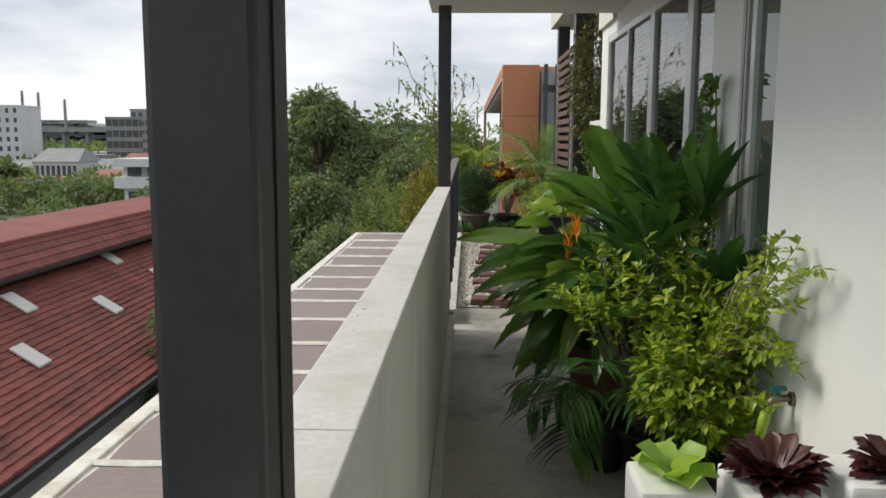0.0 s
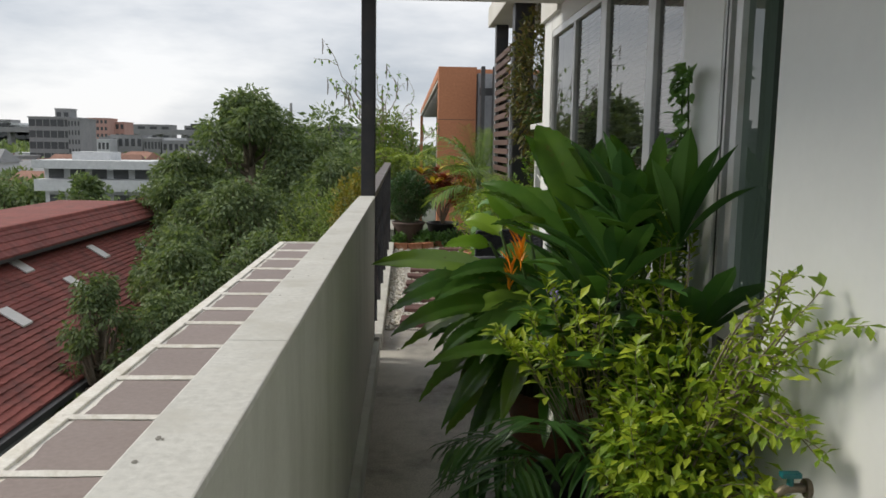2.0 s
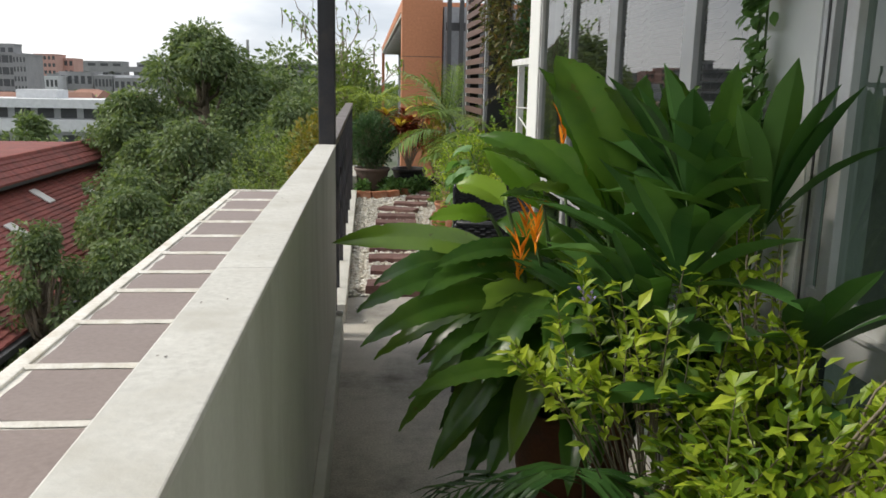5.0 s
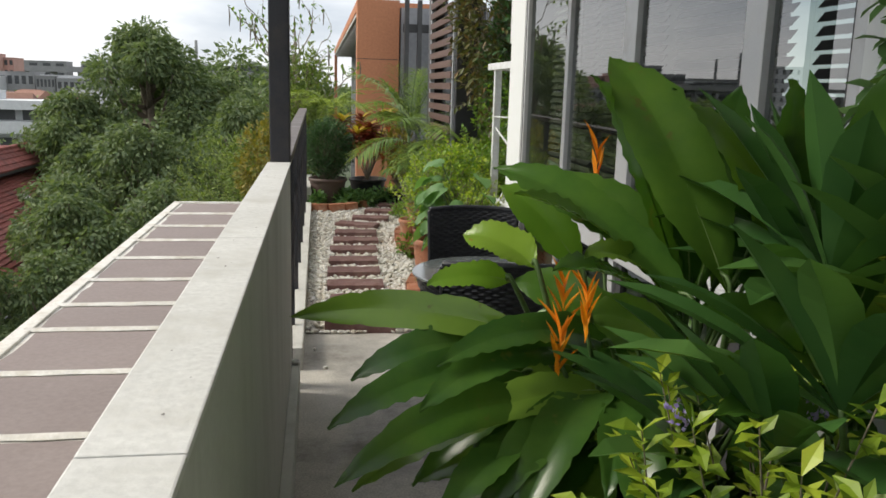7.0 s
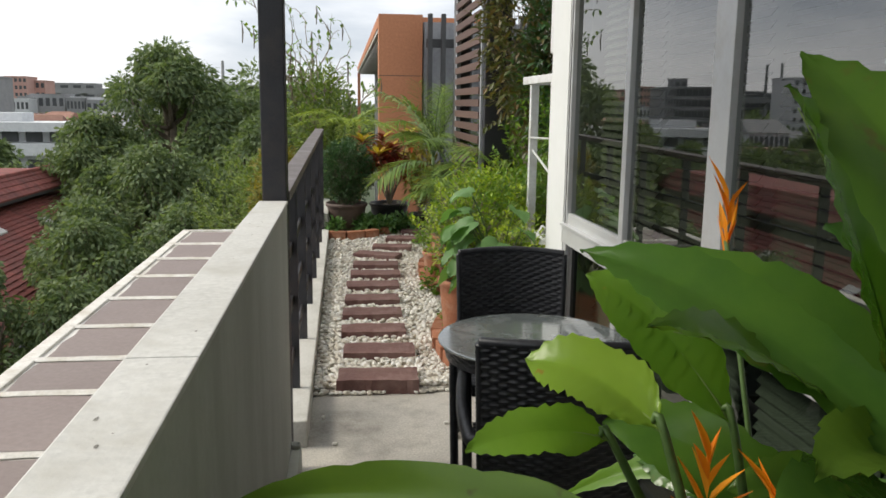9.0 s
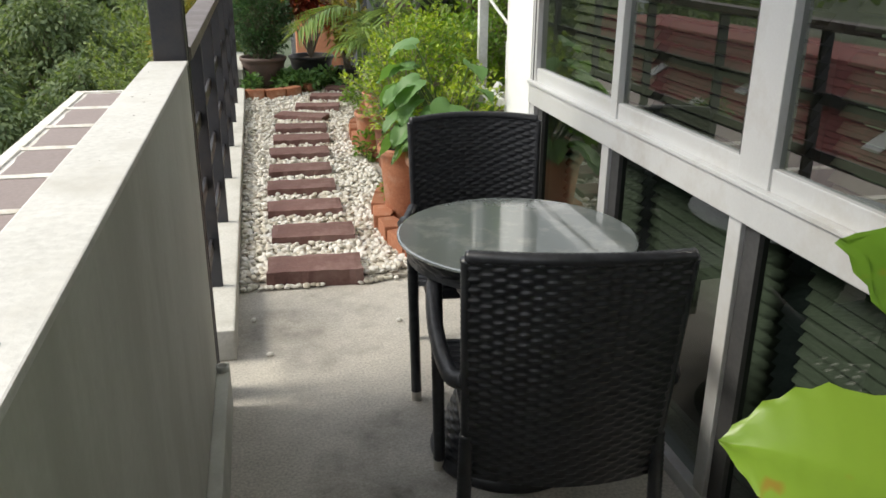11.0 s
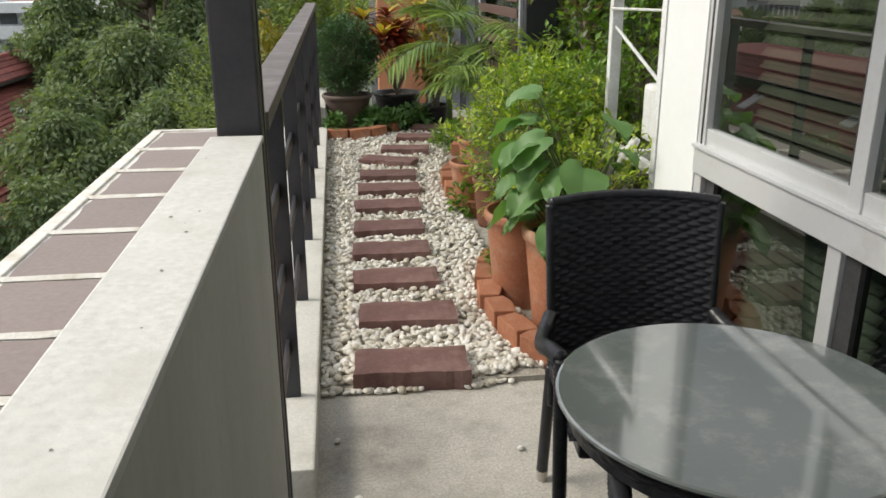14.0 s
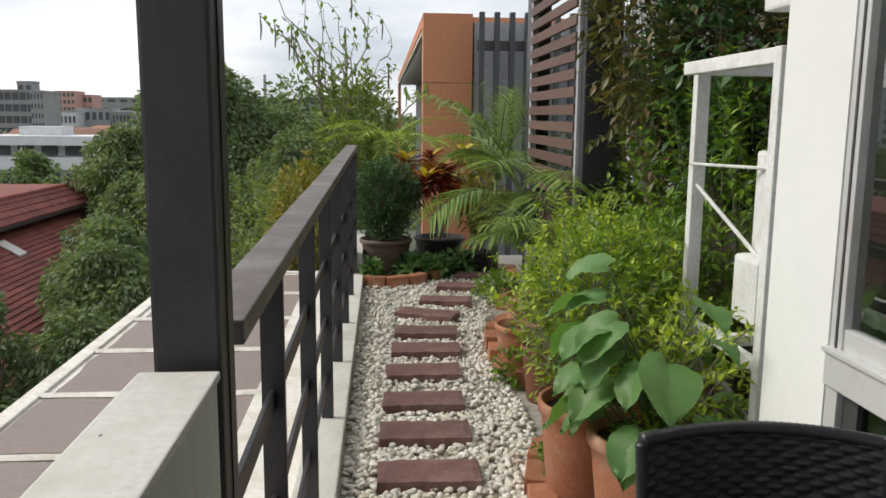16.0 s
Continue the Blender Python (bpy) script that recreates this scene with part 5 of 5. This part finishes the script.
st.tube(curve([(0, 0, 0.24), (-0.06, 0.05, 0.40), (-0.10, 0.02, 0.58)], 4), 0.009, 6)
part("trunk", st, M_BARK, du, smooth=True)
random.seed(45)
d2 = thing("golden_bush", (0.80, 3.98, 0.0), "loose golden-leaved shrub among the heliconia leaves, lilac flowers", "shrub")
pot(d2, 0.12, 0.22, M_BLACKPOT)
bush(d2, (-0.10, -0.14, 0.95), (0.30, 0.24, 0.15), 44, M_DURANTA, 0.048, 0.48, 16, (0, 0, 0.2), wild=0.45, fill=0)
g = Geo()
for cx, cy, cz in ((0.0, -0.05, 1.0), (-0.22, 0.0, 0.98), (0.08, 0.12, 1.02)):
    for k in range(26):
        g.card(Vector((cx, cy, cz)) + ball(0.025), ball() + Vector((0, 0, 0.5)), ball(), 0.011, 0.009)
part("blossom", g, M_LILAC, d2, "small lilac flowers")
# climber on the pier
random.seed(46)
cl = thing("climbing_vine", (1.115, 4.24, 0.0), "green leafy vine climbing the white pier", "vine")
g, sg = Geo(), Geo()
for sx in (-0.02, 0.01):
    line = curve([(sx, 0.0, 0.0), (sx - 0.01, 0.03, 0.6), (sx, -0.03, 1.1), (sx + 0.01, 0.03, 1.45), (sx - 0.02, -0.02 + sx, 1.80)], 8)
    sg.tube(line, 0.004, 5)
    for k in range(120):
        u = rnd(0.45, 1.0) * (len(line) - 1)
        i0 = min(int(u), len(line) - 2)
        p = line[i0].lerp(line[i0 + 1], u - i0)
        d = Vector((-abs(rnd(0.1, 1)), rnd(-1, 1), rnd(-0.7, 0.5)))
        s = rnd(0.045, 0.075)
        g.blade(p + Vector((0, rnd(-0.05, 0.05), 0)), d, Vector((-0.6, 0, 1)), s, s * 0.62, 0.7, 3, 0.25)
part("stem", sg, M_STEM, cl, smooth=True)
part("leaves", g, M_BIGLEAF, cl, kind="stuff")

# tap and hose on the white wall
tp = thing("garden_tap", (1.078, 3.10, 0.655), "brass wall tap with a teal handle and a green hose fitting", "tap")
part("flange", Geo().tube([(0.0, 0, 0), (-0.012, 0, 0)], 0.024, 16), M_BRASS, tp, smooth=False)
part("spout", Geo().tube(curve([(-0.01, 0, 0), (-0.05, 0, 0.0), (-0.075, 0, -0.012), (-0.085, 0, -0.05)], 4), 0.012, 10), M_BRASS, tp, smooth=True)
part("handle", Geo().box(-0.075, -0.025, -0.012, 0.012, 0.028, 0.042).tube([(-0.05, 0, 0.0), (-0.05, 0, 0.03)], 0.009, 10), M_TEAL, tp, "teal plastic handle", bevel=0.003)
part("connector", Geo().tube([(-0.085, 0, -0.045), (-0.092, 0, -0.075), (-0.104, 0, -0.135)], [0.017, 0.020, 0.015], 12), M_LIME, tp, "lime green hose connector", smooth=True)
hose = thing("garden_hose", (1.0, 3.1, 0.0), "dark green garden hose hanging from the tap", "hose")
part("tube", Geo().tube(curve([(-0.026, 0, 0.52), (-0.05, -0.01, 0.38), (-0.08, -0.05, 0.2), (-0.05, -0.16, 0.03), (0.03, -0.3, 0.012), (0.0, -0.6, 0.012)], 6), 0.0095, 10), M_HOSE, hose, smooth=True)

# lettuces in a white trough near the start
ht = thing("planting_trough", (0.66, 2.18, 0.115), "white foam planting trough on slim legs", "trough")
part("trough", boxed(-0.30, -0.14, -0.09, 0.09, 0.56, 0.655), M_FOAM, ht, bevel=0.012)
part("trough", boxed(-0.09, 0.09, -0.10, 0.09, 0.56, 0.655), M_FOAM, ht, bevel=0.012)
part("trough", boxed(0.13, 0.38, -0.10, 0.09, 0.56, 0.68), M_FOAM, ht, bevel=0.012)
part("rail", boxed(-0.30, 0.38, -0.02, 0.02, 0.53, 0.56), M_WHITEMETAL, ht)
for x in (-0.27, 0.35):
    part("leg", boxed(x - 0.012, x + 0.012, -0.012, 0.012, -0.115, 0.53), M_WHITEMETAL, ht)
random.seed(47)


def lettuce(at, mat, label, n, size, wide=0.75):
    t = thing("lettuce", at, label, "lettuce")
    g = Geo()
    for k in range(n):
        a = k * 2.4
        e = 0.35 + 1.1 * k / n
        d = Vector((math.cos(a), math.sin(a), e))
        g.blade((0.008 * math.cos(a), 0.008 * math.sin(a), 0), d, Vector((0, 0, 1)), size * rnd(0.8, 1.1), size * wide, rnd(0.2, 0.8), 7, 0.5, 0.68, 1.6, wave=0.07)
    part("leaves", g, mat, t, smooth=True)


lettuce((0.445, 2.17, 0.765), M_LETTUCE, "pale green lettuce in the white trough", 11, 0.105)
lettuce((0.665, 2.17, 0.765), M_REDLETTUCE, "dark red lettuce in the white trough", 80, 0.115, 0.34)
lettuce((0.92, 2.15, 0.79), M_REDLETTUCE, "dark red lettuce in the white trough", 70, 0.105, 0.34)
# ---- pots along the gravel ----
random.seed(60)
pm = thing("broad_leaf_plant", (0.95, 8.02, 0.0), "broad-leaved plant in a large terracotta pot on the gravel", "plant")
pot(pm, 0.215, 0.50, M_TERRA, rim=0.045, label="banded terracotta pot")
for k in range(32):
    a = rnd(0, 6.283) if k > 16 else rnd(2.2, 4.6)
    b = Vector((0.10 * math.cos(a), 0.12 * math.sin(a), 0.48 + 0.56 * random.random()))
    d = Vector((math.cos(a), math.sin(a), rnd(-0.35, 0.3)))
    s = rnd(0.13, 0.24)
    st = Geo().tube(curve([(0, 0, 0.44), b * 0.8, b + d * 0.08], 3), 0.004, 5)
    lf = big_leaf("leaf", b + d * 0.08, d, s, s * 0.85, rnd(0.9, 1.7), M_BIGLEAF, pm, rnd(-0.5, 0.5), seg=10, curl=0.15)
    part("leaf_stalk", st, M_STEM, pm, smooth=True)
bush(pm, (0.10, 0.0, 0.62), (0.28, 0.24, 0.32), 70, M_DURANTA, 0.034, 0.5, 18, (0.05, 0, 0.44), inner=0.5, fill=0.3, wild=0.4)
pot2 = thing("terracotta_pot", (0.83, 8.42, 0.0), "terracotta pot with a golden shrub", "pot plant")
pot(pot2, 0.18, 0.46, M_TERRA, rim=0.04)
bush(pot2, (0.10, 0.30, 0.76), (0.34, 0.46, 0.34), 160, M_DURANTA, 0.036, 0.5, 20, (0, 0, 0.4), inner=0.4, fill=0.4, wild=0.45)
bush(pot2, (0.10, 0.25, 0.75), (0.32, 0.40, 0.34), 70, M_GREENLEAF, 0.036, 0.5, 18, (0, 0, 0.4), inner=0.2)
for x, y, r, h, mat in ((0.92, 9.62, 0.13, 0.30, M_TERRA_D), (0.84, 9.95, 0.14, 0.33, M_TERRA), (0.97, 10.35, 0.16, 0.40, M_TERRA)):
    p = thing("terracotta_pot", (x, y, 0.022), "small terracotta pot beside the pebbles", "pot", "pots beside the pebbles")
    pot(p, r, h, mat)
for (x, y, cz, rx, ry, rz, n, mat, ls, lab) in (
        (1.20, 9.05, 0.70, 0.36, 0.42, 0.36, 150, M_GREENLEAF, 0.045, "bright green garden shrub beside the pebbles"),
        (1.25, 9.75, 0.70, 0.38, 0.45, 0.36, 150, M_DURANTA, 0.042, "golden-leaved garden shrub beside the pebbles"),
        (1.75, 9.2, 1.15, 0.45, 0.7, 0.62, 170, M_GREENLEAF, 0.055, "tall green shrub by the end wall"),
        (1.8, 10.6, 1.25, 0.45, 0.6, 0.60, 130, M_GREENLEAF, 0.060, "tall green shrub under the pergola")):
    s = thing("garden_shrub", (x, y, 0.022), lab, "shrub", "garden shrubs")
    bush(s, (0, 0, cz), (rx, ry, rz), n, mat, ls, 0.48, 20, (0, 0, 0.0), inner=0.3, fill=0.5, wild=0.4)
# dark rusty-leaved tree under the pergola roof
random.seed(61)
for x, y, h, sd in ((1.55, 9.9, 2.9, 71), (2.0, 8.9, 3.0, 72), (1.75, 9.5, 2.5, 74)):
    s = thing("garden_tree", (x, y, 0.022), "small dark-leaved tree with rusty young leaves by the wall", "tree", "garden trees")
    st = Geo().tube(curve([(0, 0, 0), (0.03, 0.02, 1.0), (-0.03, 0, h * 0.85)], 4), [0.03] * 4 + [0.015] * 5, 7)
    part("trunk", st, M_BARK, s, smooth=True)
    bush(s, (-0.05, -0.1, h * 0.72), (0.40, 0.62, h * 0.30), 120, M_RUSTLEAF if sd != 74 else M_DARKLEAF, 0.075, 0.42, 18, (0, 0, h * 0.35), inner=0.3)

# areca palm
random.seed(62)
ar = thing("areca_palm", (1.20, 11.3, 0.022), "arching green areca palm beside the stepping stones", "palm")
g, sg = Geo(), Geo()
for k in range(22):
    a = rnd(0, 6.283)
    e = rnd(0.9, 2.6)
    ln = rnd(0.95, 1.35)
    d = Vector((math.cos(a), math.sin(a), e))
    d.x *= 0.75
    sg.tube([(0.05 * math.cos(a), 0.05 * math.sin(a), 0), (0.06 * math.cos(a), 0.06 * math.sin(a), 0.68)], 0.012, 6)
    frond(g, sg, (0.06 * math.cos(a), 0.06 * math.sin(a), 0.66), d, ln, 64, 0.33, 0.021, rnd(1.5, 2.2), 0.7, 0.42)
part("stalk", sg, M_STEM, ar, smooth=True)
part("fronds", g, M_ARECA, ar, kind="stuff")
ar2 = thing("areca_palm", (1.32, 10.7, 0.022), "young areca palm leaning over the pots", "palm")
g, sg = Geo(), Geo()
for k in range(12):
    a = rnd(1.6, 4.8)
    frond(g, sg, (0, 0, 0.35), (math.cos(a), math.sin(a), rnd(1.6, 3.0)), rnd(0.75, 1.0), 40, 0.24, 0.016, rnd(1.3, 2.1), 0.8, 0.4)
part("stalk", sg, M_STEM, ar2, smooth=True)
part("fronds", g, M_ARECA, ar2, kind="stuff")
ar3 = thing("tall_palm", (1.1, 12.9, 0.0), "tall upright palm before the slatted screen", "palm")
g, sg = Geo(), Geo()
for k in range(10):
    a = rnd(0, 6.283)
    frond(g, sg, (0, 0, 0.9), (0.5 * math.cos(a), 0.5 * math.sin(a), rnd(1.2, 2.4)), rnd(0.7, 1.0), 44, 0.24, 0.017, rnd(0.6, 1.3), 0.5, 0.2)
sg.tube([(0, 0, 0), (0, 0, 0.92)], [0.03, 0.02], 8)
part("stalk", sg, M_STEM, ar3, smooth=True)
part("fronds", g, M_ARECA, ar3, kind="stuff")
# golden palm past the railing's end
random.seed(63)
gp = thing("golden_palm", (0.14, 14.0, 0.0), "low golden-green feathery palm at the terrace end", "palm")
g, sg = Geo(), Geo()
for k in range(20):
    a = k * 2.4
    frond(g, sg, (0, 0, 1.18), (math.cos(a), math.sin(a), rnd(0.5, 1.3)), rnd(0.6, 0.85), 54, 0.16, 0.012, rnd(1.2, 1.9), 0.4, 0.15)
sg.tube([(0, 0, 0), (0, 0, 1.20)], [0.05, 0.045], 8)
part("stalk", sg, M_STEM, gp, smooth=True)
part("fronds", g, M_CYCAD, gp, kind="stuff")

# clipped bush in a brown pot
random.seed(64)
bo = thing("clipped_bush", (0.10, 12.98, 0.022), "round clipped dark green bush in a brown pot", "shrub")
pot(bo, 0.235, 0.30, M_BROWNPOT, rim=0.035, label="brown clay pot", z0=0.06)
part("saucer", Geo().lathe([(0.16, 0.0), (0.20, 0.0), (0.20, 0.055), (0.16, 0.06)], 28), M_BROWNPOT, bo)
bush(bo, (0.0, 0.0, 0.72), (0.34, 0.34, 0.38), 420, M_DARKLEAF, 0.030, 0.55, 16, (0, 0, 0.34), wild=0.08, inner=0.35)
# crotons in a black pot
random.seed(65)
cr = thing("croton", (0.62, 13.35, 0.0), "red and yellow croton in a black pot", "plant")
pot(cr, 0.24, 0.34, M_BLACKPOT)
gr, gy = Geo(), Geo()
for k in range(13):
    a = k * 2.4
    top = Vector((0.42 * math.sqrt(k / 13) * math.cos(a), 0.30 * math.sqrt(k / 13) * math.sin(a), rnd(0.80, 1.20)))
    part("stem", Geo().tube(curve([(0, 0, 0.3), (top.x * 0.4, top.y * 0.4, 0.6), top], 4), 0.008, 6), M_TWIG, cr, smooth=True)
    for j in range(30):
        b = j * 2.4
        e = -0.2 + 1.5 * j / 30
        tgt = gy if j > (22 if k % 2 else 28) else gr
        tgt.blade(top + Vector((0, 0, -0.12 + 0.004 * j)), (math.cos(b), math.sin(b), e), (0, 0, 1), rnd(0.16, 0.25), 0.07, 0.8, 4, 0.3)
part("red_leaves", gr, M_CROTON, cr, "dark red leaves", kind="stuff")
part("yellow_leaves", gy, M_CROTONY, cr, "yellow young leaves", kind="stuff")
c2 = thing("croton", (0.98, 13.1, 0.0), "smaller bronze and yellow croton by the edging", "plant")
pot(c2, 0.14, 0.24, M_BLACKPOT)
bush(c2, (0, 0, 0.72), (0.24, 0.24, 0.28), 40, M_YELLOWLEAF, 0.10, 0.30, 12, (0, 0, 0.2))
# ground cover at the edging
random.seed(66)
for x, y, rx, ry, n, ls in ((0.42, 12.85, 0.26, 0.18, 60, 0.075), (-0.03, 12.62, 0.10, 0.12, 24, 0.06), (0.75, 13.05, 0.2, 0.2, 36, 0.06), (0.78, 9.86, 0.10, 0.12, 16, 0.05), (0.76, 8.62, 0.08, 0.12, 14, 0.04), (1.0, 12.0, 0.2, 0.3, 40, 0.05)):
    s = thing("ground_plant", (x, y, 0.022), "low spreading green plant at the brick edging", "plant", "low plants")
    bush(s, (0, 0, 0.10), (rx, ry, 0.12), n, M_BIGLEAF if ls > 0.055 else M_GREENLEAF, ls, 0.62, 8, (0, 0, 0.0), stem=M_STEM)

# curved terracotta edging

def edging(points, n):
    line = curve(points, 8)
    for k in range(n):
        f = (k + 0.5) / n * (len(line) - 1)
        i0 = min(int(f), len(line) - 2)
        p = line[i0].lerp(line[i0 + 1], f - i0)
        d = line[i0 + 1] - line[i0]
        g = Geo()
        q = []
        for z in (0.0, 0.10):
            for u in (-1, -0.5, 0, 0.5, 1):
                q.append((u * 0.098, -0.045 - 0.018 * (1 - u * u), z))
            for u in (1, 0.5, 0, -0.5, -1):
                q.append((u * 0.088, 0.045, z))
        g.add(q, [tuple(range(9, -1, -1)), tuple(range(10, 20))] + [(i, (i + 1) % 10, 10 + (i + 1) % 10, 10 + i) for i in range(10)])
        b = new("edging_brick", build("edging_brick", g, M_TERRA, bevel=0.006))
        b.matrix_world = pose(p.x, p.y, 0.022, rnd(-2, 2), rnd(-2, 2), math.degrees(math.atan2(d.y, d.x)) + rnd(-4, 4))
        tagged(b, "curved terracotta edging brick beside the pebbles", "brick", "edging bricks")


random.seed(67)
edging([(0.80, 7.72, 0), (0.70, 7.92, 0), (0.655, 8.2, 0), (0.665, 8.5, 0), (0.74, 8.8, 0), (0.86, 8.95, 0)], 7)
edging([(0.95, 9.75, 0), (0.83, 9.85, 0), (0.76, 10.1, 0), (0.76, 10.5, 0), (0.82, 10.85, 0), (0.95, 11.1, 0)], 7)
edging([(-0.07, 12.52, 0), (0.15, 12.48, 0), (0.36, 12.58, 0), (0.58, 12.85, 0), (0.70, 13.2, 0)], 5)
edging([(0.98, 11.6, 0), (1.1, 12.1, 0), (1.2, 12.6, 0), (1.25, 13.0, 0)], 6)

# ---- white stand and outdoor units past the end wall ----
fs = thing("unit_stand", (1.2, 7.84, 0.0), "white painted steel angle stand for outdoor units", "stand")
for x0, y0 in ((0.0, 0.0), (0.06, 0.75), (0.45, 0.0), (0.45, 0.75)):
    part("post", boxed(x0 - 0.025, x0 + 0.025, y0 - 0.022, y0 + 0.022, 0.0, 1.69), M_WHITEMETAL, fs, bevel=0.004)
g = Geo()
part("top_bar", boxed(-0.02, 0.03, 0.022, 0.73, 1.645, 1.69), M_WHITEMETAL, fs, bevel=0.004)
part("top_bar", boxed(0.025, 0.43, -0.02, 0.02, 1.645, 1.69), M_WHITEMETAL, fs, bevel=0.004)
part("top_bar", boxed(0.085, 0.43, 0.73, 0.77, 1.645, 1.69), M_WHITEMETAL, fs, bevel=0.004)
part("shelf_bar", boxed(0.0, 0.03, 0.022, 0.73, 0.72, 0.76), M_WHITEMETAL, fs, bevel=0.004)
part("shelf_bar", boxed(0.02, 0.43, 0.35, 0.39, 0.72, 0.76), M_WHITEMETAL, fs, bevel=0.004)
part("tie_rod", Geo().tube([(0.03, 0.74, 1.32), (0.44, 0.02, 1.32)], 0.006, 6), M_WHITEMETAL, fs)
part("brace", Geo().tube([(0.05, 0.74, 1.25), (0.28, 0.3, 0.85)], 0.008, 6), M_WHITEMETAL, fs)
ac = thing("outdoor_unit", (1.42, 8.12, 0.76), "white air conditioner outdoor unit on the stand", "air conditioner")
part("casing", boxed(-0.03, 0.27, -0.26, 0.26, 0.0, 0.62), M_WHITEMETAL, ac, bevel=0.015)
part("valve_cover", boxed(-0.10, -0.03, 0.05, 0.24, 0.02, 0.26), M_WHITEMETAL, ac, bevel=0.02)
for k in range(9):
    part("grille_bar", boxed(-0.036, -0.031, -0.22, 0.02, 0.08 + k * 0.055, 0.09 + k * 0.055), M_GASKET, ac)
part("pipe", Geo().tube(curve([(-0.16, 0.12, 0.04), (-0.2, 0.2, -0.12), (-0.05, 0.3, -0.3), (0.1, 0.1, -0.6)], 6), 0.02, 8), M_WHITEMETAL, ac, smooth=True)
up = thing("wall_unit", (1.30, 7.86, 1.70), "white boxed unit with a duct on top of the stand", "box")
part("casing", boxed(-0.10, 0.22, -0.10, 0.14, 0.10, 0.50), M_WHITEMETAL, up, bevel=0.01)
part("bracket", boxed(-0.04, 0.20, -0.08, 0.10, 0.0, 0.10), M_WHITEMETAL, up, bevel=0.004)
part("duct", Geo().tube(curve([(0.0, -0.05, 0.2), (-0.02, -0.12, 0.3), (0.05, -0.12, 0.45)], 5), 0.05, 12), M_FOAM, up, smooth=True)

# ---- thin bare tree and scrub outside the railing's end ----
random.seed(70)
bt = thing("bare_tree", (-0.15, 15.2, GZ), "thin half-bare tree with hanging pods past the terrace", "tree")
sg, lg, yg, pg2 = Geo(), Geo(), Geo(), Geo()


def twig(p, d, ln, r, depth):
    pts, rad = [p.copy()], [r]
    for i in range(5):
        d = (d + ball(0.5) + Vector((0, 0, 0.05))).normalized()
        p = p + d * ln / 5
        pts.append(p.copy())
        rad.append(r * (1 - 0.13 * (i + 1)))
    sg.tube(pts, rad, 5, cap=False)
    if depth == 0:
        for k in range(7):
            q = random.choice(pts[1:])
            lg.blade(q, ball() + Vector((0, 0, -0.3)), (0, 0, 1), rnd(0.07, 0.12), 0.05, 0.4, 2)
        if random.random() < 0.45:
            q = pts[-1]
            pg2.tube([q, q + Vector((0.01, 0, -0.12)), q + Vector((0.0, 0.01, -0.26))], [0.004, 0.012, 0.006], 5)
        return
    for k in range(3):
        q = random.choice(pts[2:])
        nd = (d + ball(0.9) + Vector((-0.25, 0, 0.05))).normalized()
        twig(q, nd, ln * rnd(0.5, 0.75), r * 0.55, depth - 1)


sg.tube([(0, 0, 0), (0.1, 0, 4.5), (0.0, 0, 9.3)], [0.09, 0.07, 0.045], 8)
for d, ln in (((-0.05, 0, 1), 1.6), ((-0.55, 0.1, 1), 1.5), ((0.25, 0.1, 1), 1.1), ((-0.9, 0, 0.6), 1.2), ((-0.25, -0.1, 1), 1.9)):
    twig(Vector((rnd(-0.05, 0.05), 0, rnd(8.9, 9.4))), Vector(d).normalized(), ln, 0.026, 2)
part("trunk", sg, M_TWIG, bt, smooth=True)
part("foliage", lg, M_GREENLEAF, bt, kind="stuff")
part("pod", pg2, M_BARK, bt, "dark hanging seed pods", kind="stuff")
for x, y, cz, rx, rz, n, mat, lab in ((-0.2, 14.9, 9.4, 0.5, 1.2, 120, M_TREELEAF_B, "light green scrub past the terrace end"), (-0.75, 14.2, 8.9, 0.42, 0.62, 70, M_YELLOWLEAF, "yellowing scrub past the terrace end"),
                                      (-0.9, 16.4, 8.3, 0.8, 1.0, 140, M_TREELEAF_B, "light green scrub past the terrace end"), (-1.6, 19.0, 7.8, 1.2, 1.3, 150, M_TREELEAF_B, "light green scrub past the terrace end")):
    s = thing("scrub", (x, y, GZ), lab, "shrub", "scrub past the terrace")
    bush(s, (0, 0, cz), (rx, rx, rz), n, mat, 0.085, 0.5, 18, (0, 0, cz - rz * 1.6), inner=0.2)
    part("trunk", Geo().tube([(0, 0, 0), (0, 0, cz - rz * 1.4)], [0.08, 0.03], 7), M_BARK, s)
